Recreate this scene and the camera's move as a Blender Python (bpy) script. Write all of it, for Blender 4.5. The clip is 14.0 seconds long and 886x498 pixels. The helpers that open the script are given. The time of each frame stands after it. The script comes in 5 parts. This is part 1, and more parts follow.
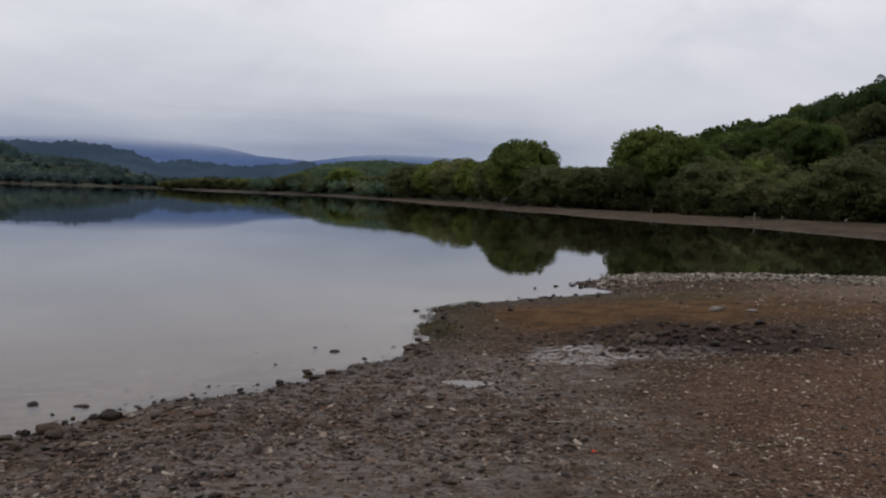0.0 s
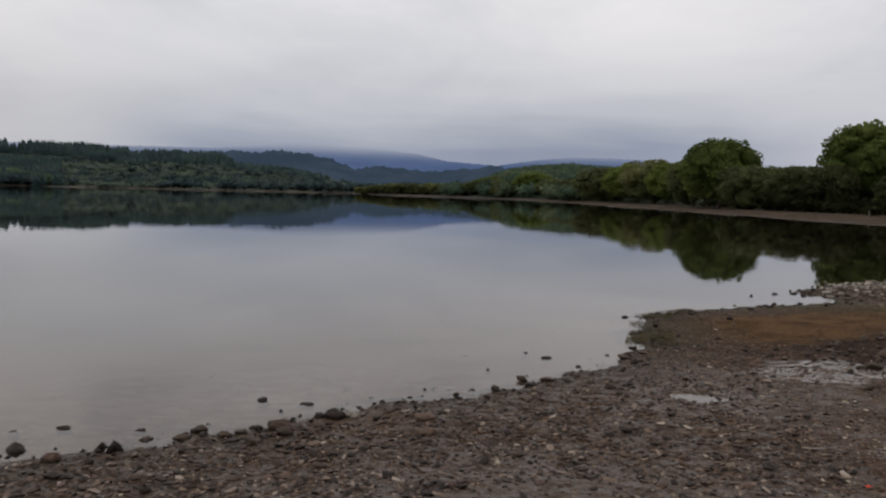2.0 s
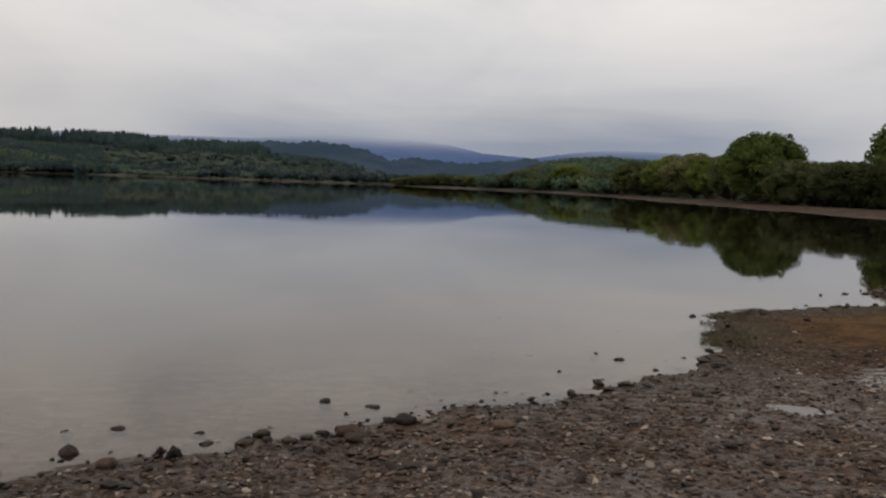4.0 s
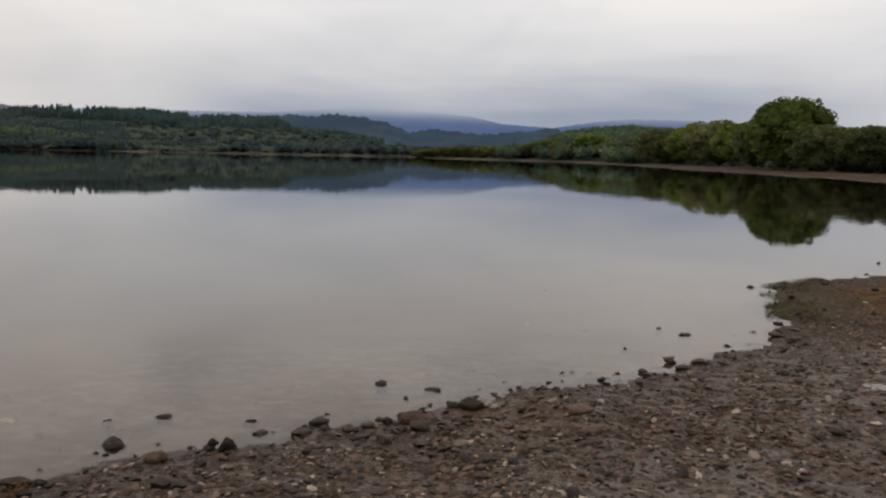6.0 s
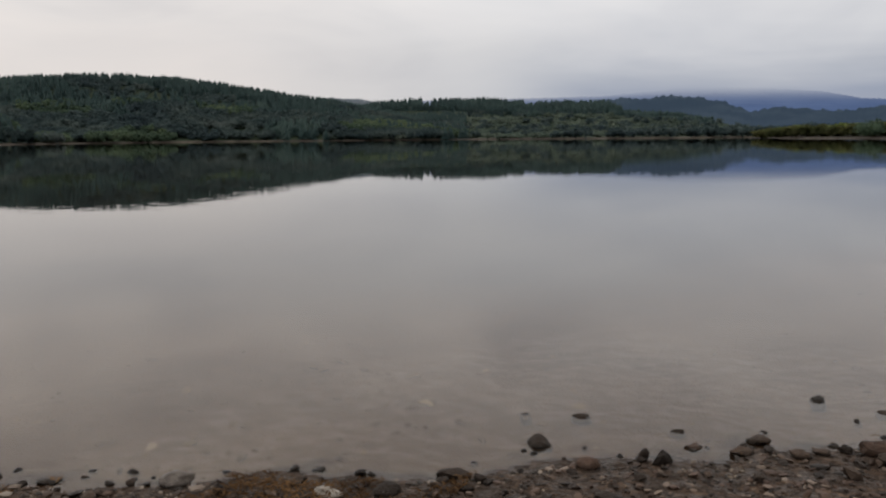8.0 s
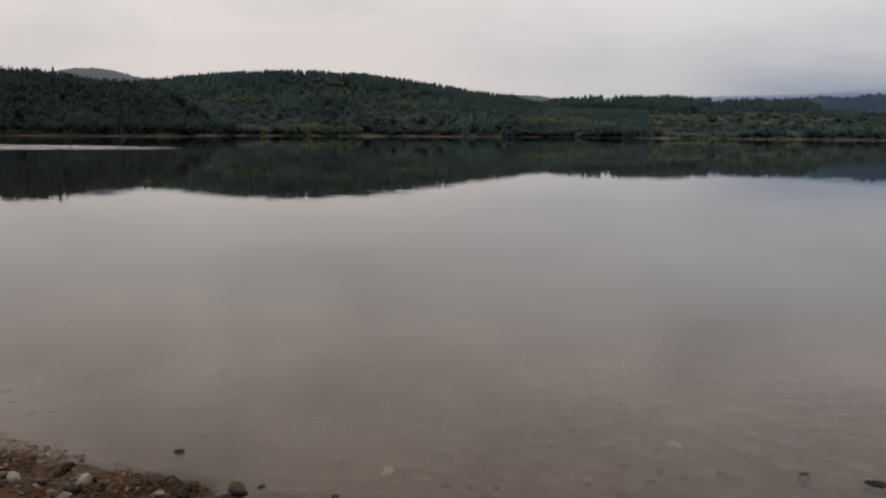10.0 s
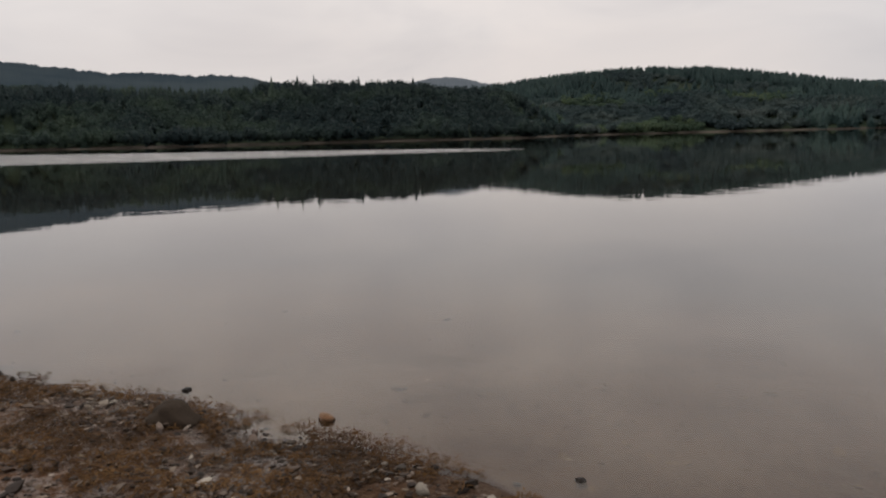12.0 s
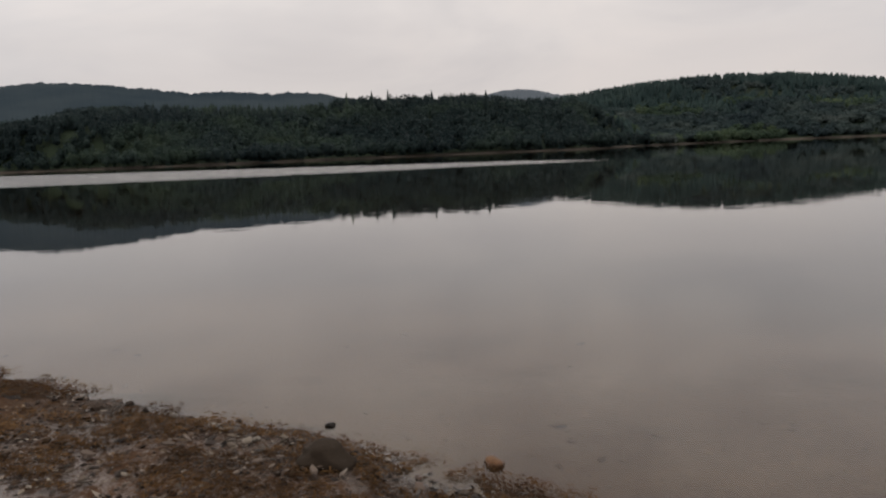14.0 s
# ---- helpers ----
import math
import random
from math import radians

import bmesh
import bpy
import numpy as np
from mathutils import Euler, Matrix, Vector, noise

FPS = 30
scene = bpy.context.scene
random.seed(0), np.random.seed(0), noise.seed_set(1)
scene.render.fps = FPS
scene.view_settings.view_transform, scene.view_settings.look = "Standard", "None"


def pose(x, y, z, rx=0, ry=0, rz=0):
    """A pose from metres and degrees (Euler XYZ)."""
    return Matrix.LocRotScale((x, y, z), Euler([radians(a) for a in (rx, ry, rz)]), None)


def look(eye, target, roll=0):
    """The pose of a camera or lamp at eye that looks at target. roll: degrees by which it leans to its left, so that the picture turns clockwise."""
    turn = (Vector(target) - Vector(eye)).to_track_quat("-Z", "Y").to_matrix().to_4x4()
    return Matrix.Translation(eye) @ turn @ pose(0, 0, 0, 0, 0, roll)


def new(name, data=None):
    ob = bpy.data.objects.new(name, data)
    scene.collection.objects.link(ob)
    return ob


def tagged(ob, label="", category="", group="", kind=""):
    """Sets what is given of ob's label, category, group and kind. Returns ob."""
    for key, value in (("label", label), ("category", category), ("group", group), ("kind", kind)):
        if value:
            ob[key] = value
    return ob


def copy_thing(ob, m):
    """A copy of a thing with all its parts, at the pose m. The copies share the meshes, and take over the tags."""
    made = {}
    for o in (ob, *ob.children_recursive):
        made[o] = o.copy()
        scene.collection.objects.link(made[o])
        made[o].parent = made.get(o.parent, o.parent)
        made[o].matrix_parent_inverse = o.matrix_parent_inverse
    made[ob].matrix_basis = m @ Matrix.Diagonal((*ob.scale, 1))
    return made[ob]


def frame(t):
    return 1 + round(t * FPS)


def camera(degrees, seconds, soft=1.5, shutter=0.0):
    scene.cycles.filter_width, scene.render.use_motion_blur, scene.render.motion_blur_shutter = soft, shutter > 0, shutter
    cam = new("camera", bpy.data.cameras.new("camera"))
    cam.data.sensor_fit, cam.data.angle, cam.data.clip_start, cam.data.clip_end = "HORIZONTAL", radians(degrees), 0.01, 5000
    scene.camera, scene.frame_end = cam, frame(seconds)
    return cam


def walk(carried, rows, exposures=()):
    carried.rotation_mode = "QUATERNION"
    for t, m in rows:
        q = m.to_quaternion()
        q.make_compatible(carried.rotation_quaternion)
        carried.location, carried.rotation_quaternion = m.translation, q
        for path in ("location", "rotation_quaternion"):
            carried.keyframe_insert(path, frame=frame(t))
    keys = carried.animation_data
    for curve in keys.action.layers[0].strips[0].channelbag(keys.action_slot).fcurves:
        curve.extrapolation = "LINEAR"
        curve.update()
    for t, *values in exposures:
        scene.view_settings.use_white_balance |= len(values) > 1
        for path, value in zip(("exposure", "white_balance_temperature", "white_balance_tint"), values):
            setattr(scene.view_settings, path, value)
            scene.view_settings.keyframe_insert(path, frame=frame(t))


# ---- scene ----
cam = camera(56.92, 14.0, soft=2.2)
PATH = [
    (0.0, pose(-0.000, 0.000, 1.777, 86.13, -1.82, 0.00)),
    (0.5, pose(-0.084, 0.004, 1.750, 86.14, -1.72, 2.83)),
    (1.0, pose(-0.132, 0.091, 1.738, 85.94, -1.55, 6.38)),
    (1.5, pose(-0.179, 0.202, 1.745, 86.10, -1.28, 12.31)),
    (2.0, pose(-0.312, 0.282, 1.736, 86.04, -1.28, 13.01)),
    (2.5, pose(-0.497, 0.323, 1.742, 85.79, -1.50, 14.58)),
    (2.7, pose(-0.532, 0.369, 1.736, 85.72, -1.60, 15.78)),
    (4.8, pose(-0.896, 0.851, 1.677, 85.33, -2.03, 15.26)),
    (5.0, pose(-0.931, 0.897, 1.671, 85.55, -2.02, 17.35)),
    (5.5, pose(-1.006, 1.067, 1.655, 84.27, -1.06, 17.01)),
    (6.0, pose(-1.166, 1.071, 1.638, 83.41, -1.03, 16.81)),
    (6.5, pose(-1.368, 1.093, 1.640, 82.63, 0.18, 21.78)),
    (7.0, pose(-1.505, 1.179, 1.623, 82.31, 1.40, 32.16)),
    (7.5, pose(-1.667, 1.269, 1.613, 82.24, 1.09, 36.19)),
    (8.0, pose(-1.892, 1.222, 1.616, 82.22, 0.52, 39.52)),
    (8.2, pose(-1.956, 1.222, 1.623, 81.79, 0.51, 40.34)),
    (10.3, pose(-2.626, 1.222, 1.699, 81.98, -0.57, 56.62)),
    (10.5, pose(-2.690, 1.222, 1.706, 81.76, -0.50, 60.55)),
    (11.0, pose(-2.828, 1.214, 1.703, 81.89, 0.77, 69.50)),
    (11.5, pose(-3.004, 1.216, 1.694, 82.25, 1.35, 74.41)),
    (12.0, pose(-3.161, 1.103, 1.680, 82.13, 1.41, 74.87)),
    (12.5, pose(-3.354, 0.958, 1.688, 82.02, 1.60, 74.92)),
    (13.0, pose(-3.514, 0.897, 1.691, 82.34, 2.10, 76.95)),
    (13.5, pose(-3.688, 0.806, 1.700, 82.98, 2.47, 79.45)),
    (14.0, pose(-3.805, 0.675, 1.688, 83.17, 2.38, 79.88)),
]
walk(cam, PATH, [(0.0, 0.02, 6180, 12), (0.5, -0.04, 6180, 12), (1.0, 0.04, 6220, 12), (1.5, -0.07, 6260, 12), (2.0, -0.03, 6370, 11), (2.7, -0.13, 6540, 10), (5.0, 0.07, 6660, 10), (5.5, 0.08, 6640, 10), (6.0, 0.19, 6680, 10), (6.5, 0.27, 6650, 10), (7.0, 0.29, 6600, 10), (7.5, 0.04, 6540, 10), (8.0, 0.14, 6520, 10), (10.5, 0.0, 6650, 12), (11.0, 0.08, 6650, 12), (11.5, -0.02, 6640, 12), (12.0, 0.1, 6600, 12), (12.5, 0.1, 6600, 12), (13.0, 0.17, 6600, 12), (13.5, -0.05, 6600, 12), (14.0, 0.0, 6600, 12)])

# ---- world, sun ----
SUN_AZ = radians(78)          # to the camera's left, counted from +Y
SUN_DIR = Vector((-math.sin(SUN_AZ), math.cos(SUN_AZ), 0.0))
world = bpy.data.worlds.new("overcast_sky")
scene.world = world
world.use_nodes = True


class Nodes:
    """Small helper round a node tree."""

    def __init__(self, tree):
        self.t = tree
        tree.nodes.clear()

    def n(self, kind, **props):
        node = self.t.nodes.new(kind)
        for key, value in props.items():
            if key == "operation":
                node.operation = value
            elif key == "blend_type":
                node.blend_type = value
            elif key == "data_type":
                node.data_type = value
            elif key == "sky_type":
                node.sky_type = value
        return node

    def put(self, sock, value):
        if isinstance(value, bpy.types.NodeSocket):
            self.t.links.new(value, sock)
        else:
            sock.default_value = value

    def math(self, op, a, b=0.0, clamp=False):
        node = self.n("ShaderNodeMath", operation=op)
        node.use_clamp = clamp
        self.put(node.inputs[0], a)
        self.put(node.inputs[1], b)
        return node.outputs[0]

    def vec(self, op, a, b):
        node = self.n("ShaderNodeVectorMath", operation=op)
        self.put(node.inputs[0], a)
        if op == "SCALE":
            self.put(node.inputs["Scale"], b)
        else:
            self.put(node.inputs[1], b)
        return node.outputs["Value"] if op in ("LENGTH", "DOT_PRODUCT", "DISTANCE") else node.outputs["Vector"]

    def mix(self, fac, a, b, blend="MIX"):
        node = self.n("ShaderNodeMix", data_type="RGBA", blend_type=blend)
        self.put(node.inputs[0], fac)
        for k, c in ((6, a), (7, b)):
            self.put(node.inputs[k], c if isinstance(c, bpy.types.NodeSocket) else (*c, 1.0))
        return node.outputs[2]

    def ramp(self, fac, stops):
        node = self.n("ShaderNodeValToRGB")
        e = node.color_ramp.elements
        while len(e) < len(stops):
            e.new(0.5)
        for el, (p, c) in zip(e, stops):
            el.position = p
            el.color = (*c, 1.0) if len(c) == 3 else c
        self.put(node.inputs[0], fac)
        return node.outputs[0]

    def span(self, v, lo, hi, a=0.0, b=1.0):
        node = self.n("ShaderNodeMapRange")
        node.interpolation_type = "SMOOTHSTEP"
        self.put(node.inputs[0], v)
        for k, x in zip((1, 2, 3, 4), (lo, hi, a, b)):
            node.inputs[k].default_value = x
        return node.outputs[0]

    def noise(self, co, scale, detail=3.0, rough=0.55, distort=0.0):
        node = self.n("ShaderNodeTexNoise")
        if co is not None:
            self.put(node.inputs["Vector"], co)
        node.inputs["Scale"].default_value = scale
        node.inputs["Detail"].default_value = detail
        node.inputs["Roughness"].default_value = rough
        node.inputs["Distortion"].default_value = distort
        return node.outputs[0]

    def voronoi(self, co, scale, out="Distance"):
        node = self.n("ShaderNodeTexVoronoi")
        self.put(node.inputs["Vector"], co)
        node.inputs["Scale"].default_value = scale
        return node.outputs[out]

    def scaled(self, co, x, y, z):
        return self.vec("MULTIPLY", co, (x, y, z))

    def bump(self, height, strength, distance):
        node = self.n("ShaderNodeBump")
        node.inputs["Strength"].default_value = strength
        node.inputs["Distance"].default_value = distance
        self.put(node.inputs["Height"], height)
        return node.outputs[0]


w = Nodes(world.node_tree)
co = w.n("ShaderNodeTexCoord").outputs["Generated"]
sep = w.n("ShaderNodeSeparateXYZ")
w.put(sep.inputs[0], co)
up = sep.outputs[2]
# low cloud deck: grey-blue along the hills, lighter overhead, with long soft streaks
streak = w.noise(w.scaled(co, 1.6, 1.6, 9.0), 1.5, 4.0, 0.5, 0.4)
lift = w.math("ADD", up, w.math("MULTIPLY", w.math("SUBTRACT", streak, 0.5), 0.10))
cool = w.ramp(lift, [(0.0, (0.30, 0.335, 0.42)), (0.05, (0.295, 0.33, 0.415)), (0.07, (0.40, 0.425, 0.485)), (0.095, (0.55, 0.56, 0.595)), (0.17, (0.725, 0.72, 0.73)),
                     (0.30, (0.82, 0.81, 0.81)), (1.0, (0.84, 0.83, 0.82))])
# away from the mountain the deck stays pale down to the hills
clear = w.ramp(lift, [(0.0, (0.52, 0.53, 0.56)), (0.07, (0.53, 0.54, 0.57)), (0.10, (0.585, 0.59, 0.61)), (0.17, (0.725, 0.72, 0.73)), (0.30, (0.82, 0.81, 0.81)), (1.0, (0.84, 0.83, 0.82))])
cool = w.mix(w.span(w.vec("DOT_PRODUCT", co, (-0.174, 0.985, 0.0)), 0.88, 0.965), clear, cool)
warm = w.ramp(lift, [(0.0, (0.68, 0.64, 0.62)), (0.10, (0.68, 0.645, 0.63)), (0.2, (0.80, 0.765, 0.74)), (0.35, (0.86, 0.83, 0.80)),
                     (1.0, (0.80, 0.79, 0.78))])
side = w.vec("DOT_PRODUCT", co, tuple(SUN_DIR))
cloud = w.mix(w.span(side, 0.66, 1.0), cool, warm)
right = w.vec("DOT_PRODUCT", co, (0.5, 0.866, 0.0))
cloud = w.mix(w.math("MULTIPLY", w.span(right, 0.86, 1.0), 0.75), cloud, w.ramp(lift, [(0.0, (0.60, 0.60, 0.64)), (0.3, (0.74, 0.73, 0.74)), (1.0, (0.80, 0.79, 0.78))]))
# broken thicker and thinner cloud overhead
deck = w.noise(w.scaled(co, 1.0, 1.0, 2.0), 4.2, 5.0, 0.55, 0.8)
heap = w.ramp(deck, [(0.32, (0.91, 0.918, 0.93)), (0.5, (1.05, 1.045, 1.04)), (0.68, (1.19, 1.17, 1.145))])
cloud = w.mix(w.span(up, 0.14, 0.26), cloud, w.mix(1.0, cloud, heap, "MULTIPLY"))
sky = w.n("ShaderNodeTexSky", sky_type="NISHITA")
sky.sun_disc = False
sky.sun_elevation = radians(66)
sky.sun_rotation = -SUN_AZ
tuft = w.noise(w.scaled(co, 2.4, 2.4, 6.0), 1.3, 4.0, 0.55, 0.6)
cloud = w.mix(1.0, cloud, w.ramp(tuft, [(0.25, (0.86, 0.87, 0.89)), (0.5, (0.99, 0.99, 0.99)), (0.75, (1.08, 1.06, 1.04))]), "MULTIPLY")
b_sky, b_cloud, out = w.n("ShaderNodeBackground"), w.n("ShaderNodeBackground"), w.n("ShaderNodeOutputWorld")
w.put(b_sky.inputs[0], sky.outputs[0])
b_sky.inputs[1].default_value = 0.05
w.put(b_cloud.inputs[0], cloud)
b_cloud.inputs[1].default_value = 1.0
mixed = w.n("ShaderNodeMixShader")
mixed.inputs[0].default_value = 0.96
w.put(mixed.inputs[1], b_sky.outputs[0])
w.put(mixed.inputs[2], b_cloud.outputs[0])
w.put(out.inputs[0], mixed.outputs[0])

sun = new("sun", bpy.data.lights.new("sun", "SUN"))
sun.data.energy, sun.data.angle, sun.data.color = 0.6, radians(30), (1.0, 0.96, 0.9)
sun.matrix_world = look((0, 0, 0), (-SUN_DIR.x * math.cos(radians(66)), -SUN_DIR.y * math.cos(radians(66)), -math.sin(radians(66))))


# ---- materials ----
def material(name):
    m = bpy.data.materials.new(name)
    m.use_nodes = True
    return m, Nodes(m.node_tree)


def finish(n, colour, rough, bump=None, spec=0.12):
    p, o = n.n("ShaderNodeBsdfPrincipled"), n.n("ShaderNodeOutputMaterial")
    n.put(p.inputs["Base Color"], colour if isinstance(colour, bpy.types.NodeSocket) else (*colour, 1.0))
    n.put(p.inputs["Roughness"], rough)
    n.put(p.inputs["Specular IOR Level"], spec)
    if bump is not None:
        n.put(p.inputs["Normal"], bump)
    n.put(o.inputs[0], p.outputs[0])
    return p


def position(n):
    return n.n("ShaderNodeNewGeometry").outputs["Position"]


def blot(n, co, wob, x, y, rx, ry, soft=0.5, wild=0.9):
    """A stain of uneven outline: 1 inside the ellipse, 0 outside."""
    q = n.vec("DIVIDE", n.vec("SUBTRACT", co, (x, y, 0)), (rx, ry, 1e6))
    r = n.math("ADD", n.vec("LENGTH", q, (0, 0, 0)), n.math("MULTIPLY", n.math("SUBTRACT", wob, 0.5), wild))
    return n.span(r, 1.0 + soft * 0.4, 1.0 - soft * 0.6)


def ground_material():
    m, n = material("shore_ground")
    co = position(n)
    sep = n.n("ShaderNodeSeparateXYZ")
    n.put(sep.inputs[0], co)
    z = sep.outputs[2]
    wob = n.noise(co, 1.3, 5, 0.6)
    fine = n.noise(co, 38, 4, 0.65)
    mid = n.noise(co, 6, 4, 0.6)
    flat = n.scaled(co, 1, 1, 0.0)
    stone = n.voronoi(flat, 32, "Color")
    stone_d = n.voronoi(flat, 32)
    grit = n.mix(0.68, n.ramp(fine, [(0.3, (0.0146, 0.00943, 0.00648)), (0.55, (0.0512, 0.0322, 0.0216)), (0.75, (0.134, 0.0851, 0.0572))]),
                 n.ramp(stone, [(0.2, (0.0146, 0.00978, 0.0067)), (0.55, (0.0549, 0.0356, 0.0243)), (0.8, (0.14, 0.0931, 0.0648)), (0.95, (0.268, 0.19, 0.135))]))
    chips = n.voronoi(flat, 40, "Color")
    tan = n.mix(0.6, n.ramp(n.noise(co, 45, 3, 0.6), [(0.3, (0.0363, 0.0205, 0.0121)), (0.55, (0.0858, 0.0512, 0.031)), (0.75, (0.182, 0.118, 0.0754))]),
                n.ramp(chips, [(0.15, (0.0296, 0.0175, 0.0108)), (0.5, (0.0825, 0.0497, 0.031)), (0.75, (0.157, 0.099, 0.0647)), (0.92, (0.213, 0.149, 0.102))]))
    col = n.mix(1.0, n.mix(blot(n, co, wob, 5.5, 4.5, 4.2, 4.6), grit, tan), (1.03, 0.985, 0.95), "MULTIPLY")
    silt = n.math("MULTIPLY", blot(n, co, wob, -2.6, 5.2, 4.6, 4.4, 0.6, 1.0), n.span(n.noise(n.scaled(co, 1, 1.4, 1), 5.5, 7, 0.74), 0.40, 0.60))
    col = n.mix(n.math("MULTIPLY", silt, 0.6), col, n.mix(mid, (0.036, 0.0232, 0.0165), (0.08, 0.055, 0.041)))
    shingle = n.ramp(chips, [(0.15, (0.07, 0.054, 0.042)), (0.5, (0.19, 0.15, 0.118)), (0.9, (0.40, 0.34, 0.28))])
    col = n.mix(n.math("MULTIPLY", blot(n, co, wob, 8.2, 18.3, 6.0, 1.5, 0.8, 1.2), 0.7), col, shingle)
    col = n.mix(n.math("MULTIPLY", blot(n, co, wob, 7.3, 17.05, 1.9, 0.28, 0.8, 1.8), 0.85), col, (0.022, 0.013, 0.009))
    # bare mud in the foreground
    mud = n.mix(mid, (0.055, 0.037, 0.026), (0.1, 0.07, 0.052))
    col = n.mix(n.math("MULTIPLY", blot(n, co, wob, -0.4, 4.3, 1.3, 0.8), 0.6), col, mud)
    # rust-brown algae flat, dark peaty mud, pale wet silt with its sky sheen painted in
    patch = n.noise(co, 2.2, 6, 0.7)
    rust = n.ramp(n.math("ADD", n.math("MULTIPLY", patch, 0.55), n.math("MULTIPLY", fine, 0.45)), [(0.4, (0.033, 0.0185, 0.0082)), (0.5, (0.088, 0.047, 0.0185)), (0.62, (0.135, 0.077, 0.034))])
    col = n.mix(n.math("MULTIPLY", blot(n, co, wob, 2.6, 11.4, 2.1, 1.7), 0.92), col, rust)
    col = n.mix(n.math("MULTIPLY", blot(n, co, wob, 4.9, 12.8, 2.6, 1.7), 0.75), col, rust)
    col = n.mix(n.math("MULTIPLY", blot(n, co, wob, 3.0, 14.4, 3.4, 0.9), 0.7), col, n.mix(patch, (0.0304, 0.0256, 0.00935), (0.0761, 0.0571, 0.0206)))
    col = n.mix(n.math("MULTIPLY", blot(n, co, wob, 8.5, 14.5, 4.0, 1.2, 0.8, 1.6), 0.3), col, rust)
    col = n.mix(n.math("MULTIPLY", blot(n, co, wob, 9.5, 14.8, 3.6, 2.2, 0.8, 1.6), 0.55), col, n.mix(fine, (0.09, 0.064, 0.047), (0.26, 0.2, 0.155)))
    peat = n.mix(n.span(n.math("ADD", n.math("MULTIPLY", n.noise(co, 11, 5, 0.7), 0.6), n.math("MULTIPLY", fine, 0.4)), 0.42, 0.6), (0.008, 0.0052, 0.0045), (0.055, 0.036, 0.03))
    dark = n.math("MULTIPLY", blot(n, co, wob, 3.05, 9.55, 1.7, 1.35, 0.9, 2.0), 0.88)
    col = n.mix(dark, col, peat)
    pale = n.math("MULTIPLY", blot(n, co, wob, 1.5, 8.55, 0.62, 0.62, 0.7, 1.6), 1.0)
    pale2 = n.math("MULTIPLY", blot(n, co, wob, 2.4, 8.6, 0.7, 0.4, 0.6, 1.8), 0.3)
    pale3 = n.math("MULTIPLY", blot(n, co, wob, 0.7, 7.7, 1.2, 1.2, 0.6, 1.6), 0.24)
    # pale grey painted for sky reflected in wet mud, by the weed and foreground
    pale4 = n.math("MULTIPLY", blot(n, co, wob, -7.8, 0.2, 2.4, 1.5, 0.6, 1.5), 0.75)
    pale5 = n.math("MULTIPLY", blot(n, co, wob, -0.7, 4.5, 1.5, 0.9, 0.6, 1.5), 0.22)
    pale3 = n.math("MAXIMUM", pale3, n.math("MAXIMUM", pale4, pale5))
    pale = n.math("MULTIPLY", n.math("MAXIMUM", pale3, n.math("MAXIMUM", pale, pale2)), n.span(n.noise(n.scaled(co, 1, 1.6, 1), 7, 6, 0.75), 0.42, 0.58))
    pale = n.math("MULTIPLY", pale, n.span(z, -0.02, 0.01))
    col = n.mix(pale, col, n.mix(mid, (0.17, 0.153, 0.145), (0.36, 0.335, 0.325)))
    # weed along the water at the far left, and round the corner of the beach
    weed = n.mix(mid, (0.07, 0.035, 0.0155), (0.15, 0.072, 0.034))
    for x, y, rx, ry, f in ((-8.2, 0.2, 1.9, 1.0, 0.75), (-6.2, 2.1, 1.6, 0.8, 0.6), (-10.5, -2.2, 2.0, 1.4, 0.7), (-2.3, 6.0, 0.6, 0.45, 0.6)):
        col = n.mix(n.math("MULTIPLY", blot(n, co, wob, x, y, rx, ry, 0.8, 1.6), f), col, weed)
    col = n.mix(n.math("MULTIPLY", blot(n, co, wob, 0.1, 11.3, 0.7, 1.6, 0.8, 1.8), 0.5), col, n.mix(patch, (0.02, 0.017, 0.007), (0.085, 0.066, 0.024)))
    # soaked margin and lake bed
    wet = n.span(n.math("ADD", z, n.math("MULTIPLY", n.math("SUBTRACT", wob, 0.5), 0.08)), 0.075, 0.0)
    # far banks and the floor of the woods
    edge = n.math("ADD", z, n.math("MULTIPLY", n.math("SUBTRACT", n.noise(co, 0.35, 4, 0.6), 0.5), 0.7))
    bank = n.mix(n.span(n.noise(co, 0.9, 7, 0.8), 0.35, 0.65), (0.013, 0.0092, 0.0068), (0.07, 0.0475, 0.033))
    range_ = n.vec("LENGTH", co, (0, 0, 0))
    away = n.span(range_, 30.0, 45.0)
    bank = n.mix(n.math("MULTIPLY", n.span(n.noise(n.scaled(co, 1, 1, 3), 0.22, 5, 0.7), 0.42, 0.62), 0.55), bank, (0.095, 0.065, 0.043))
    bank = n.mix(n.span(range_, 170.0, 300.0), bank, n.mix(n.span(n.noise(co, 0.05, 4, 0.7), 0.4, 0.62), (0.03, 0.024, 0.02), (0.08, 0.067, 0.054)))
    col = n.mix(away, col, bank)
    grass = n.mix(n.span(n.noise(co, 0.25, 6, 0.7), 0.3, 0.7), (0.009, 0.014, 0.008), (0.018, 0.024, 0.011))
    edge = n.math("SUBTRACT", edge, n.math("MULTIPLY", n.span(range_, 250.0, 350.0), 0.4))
    # wood floor coloured paler far off, lifting the shade between crowns as haze does
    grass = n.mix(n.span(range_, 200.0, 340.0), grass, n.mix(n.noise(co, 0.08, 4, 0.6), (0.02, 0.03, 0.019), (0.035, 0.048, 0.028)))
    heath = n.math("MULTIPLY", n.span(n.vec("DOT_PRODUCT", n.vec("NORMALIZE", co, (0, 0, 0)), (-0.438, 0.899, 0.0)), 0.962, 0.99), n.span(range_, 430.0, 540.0))
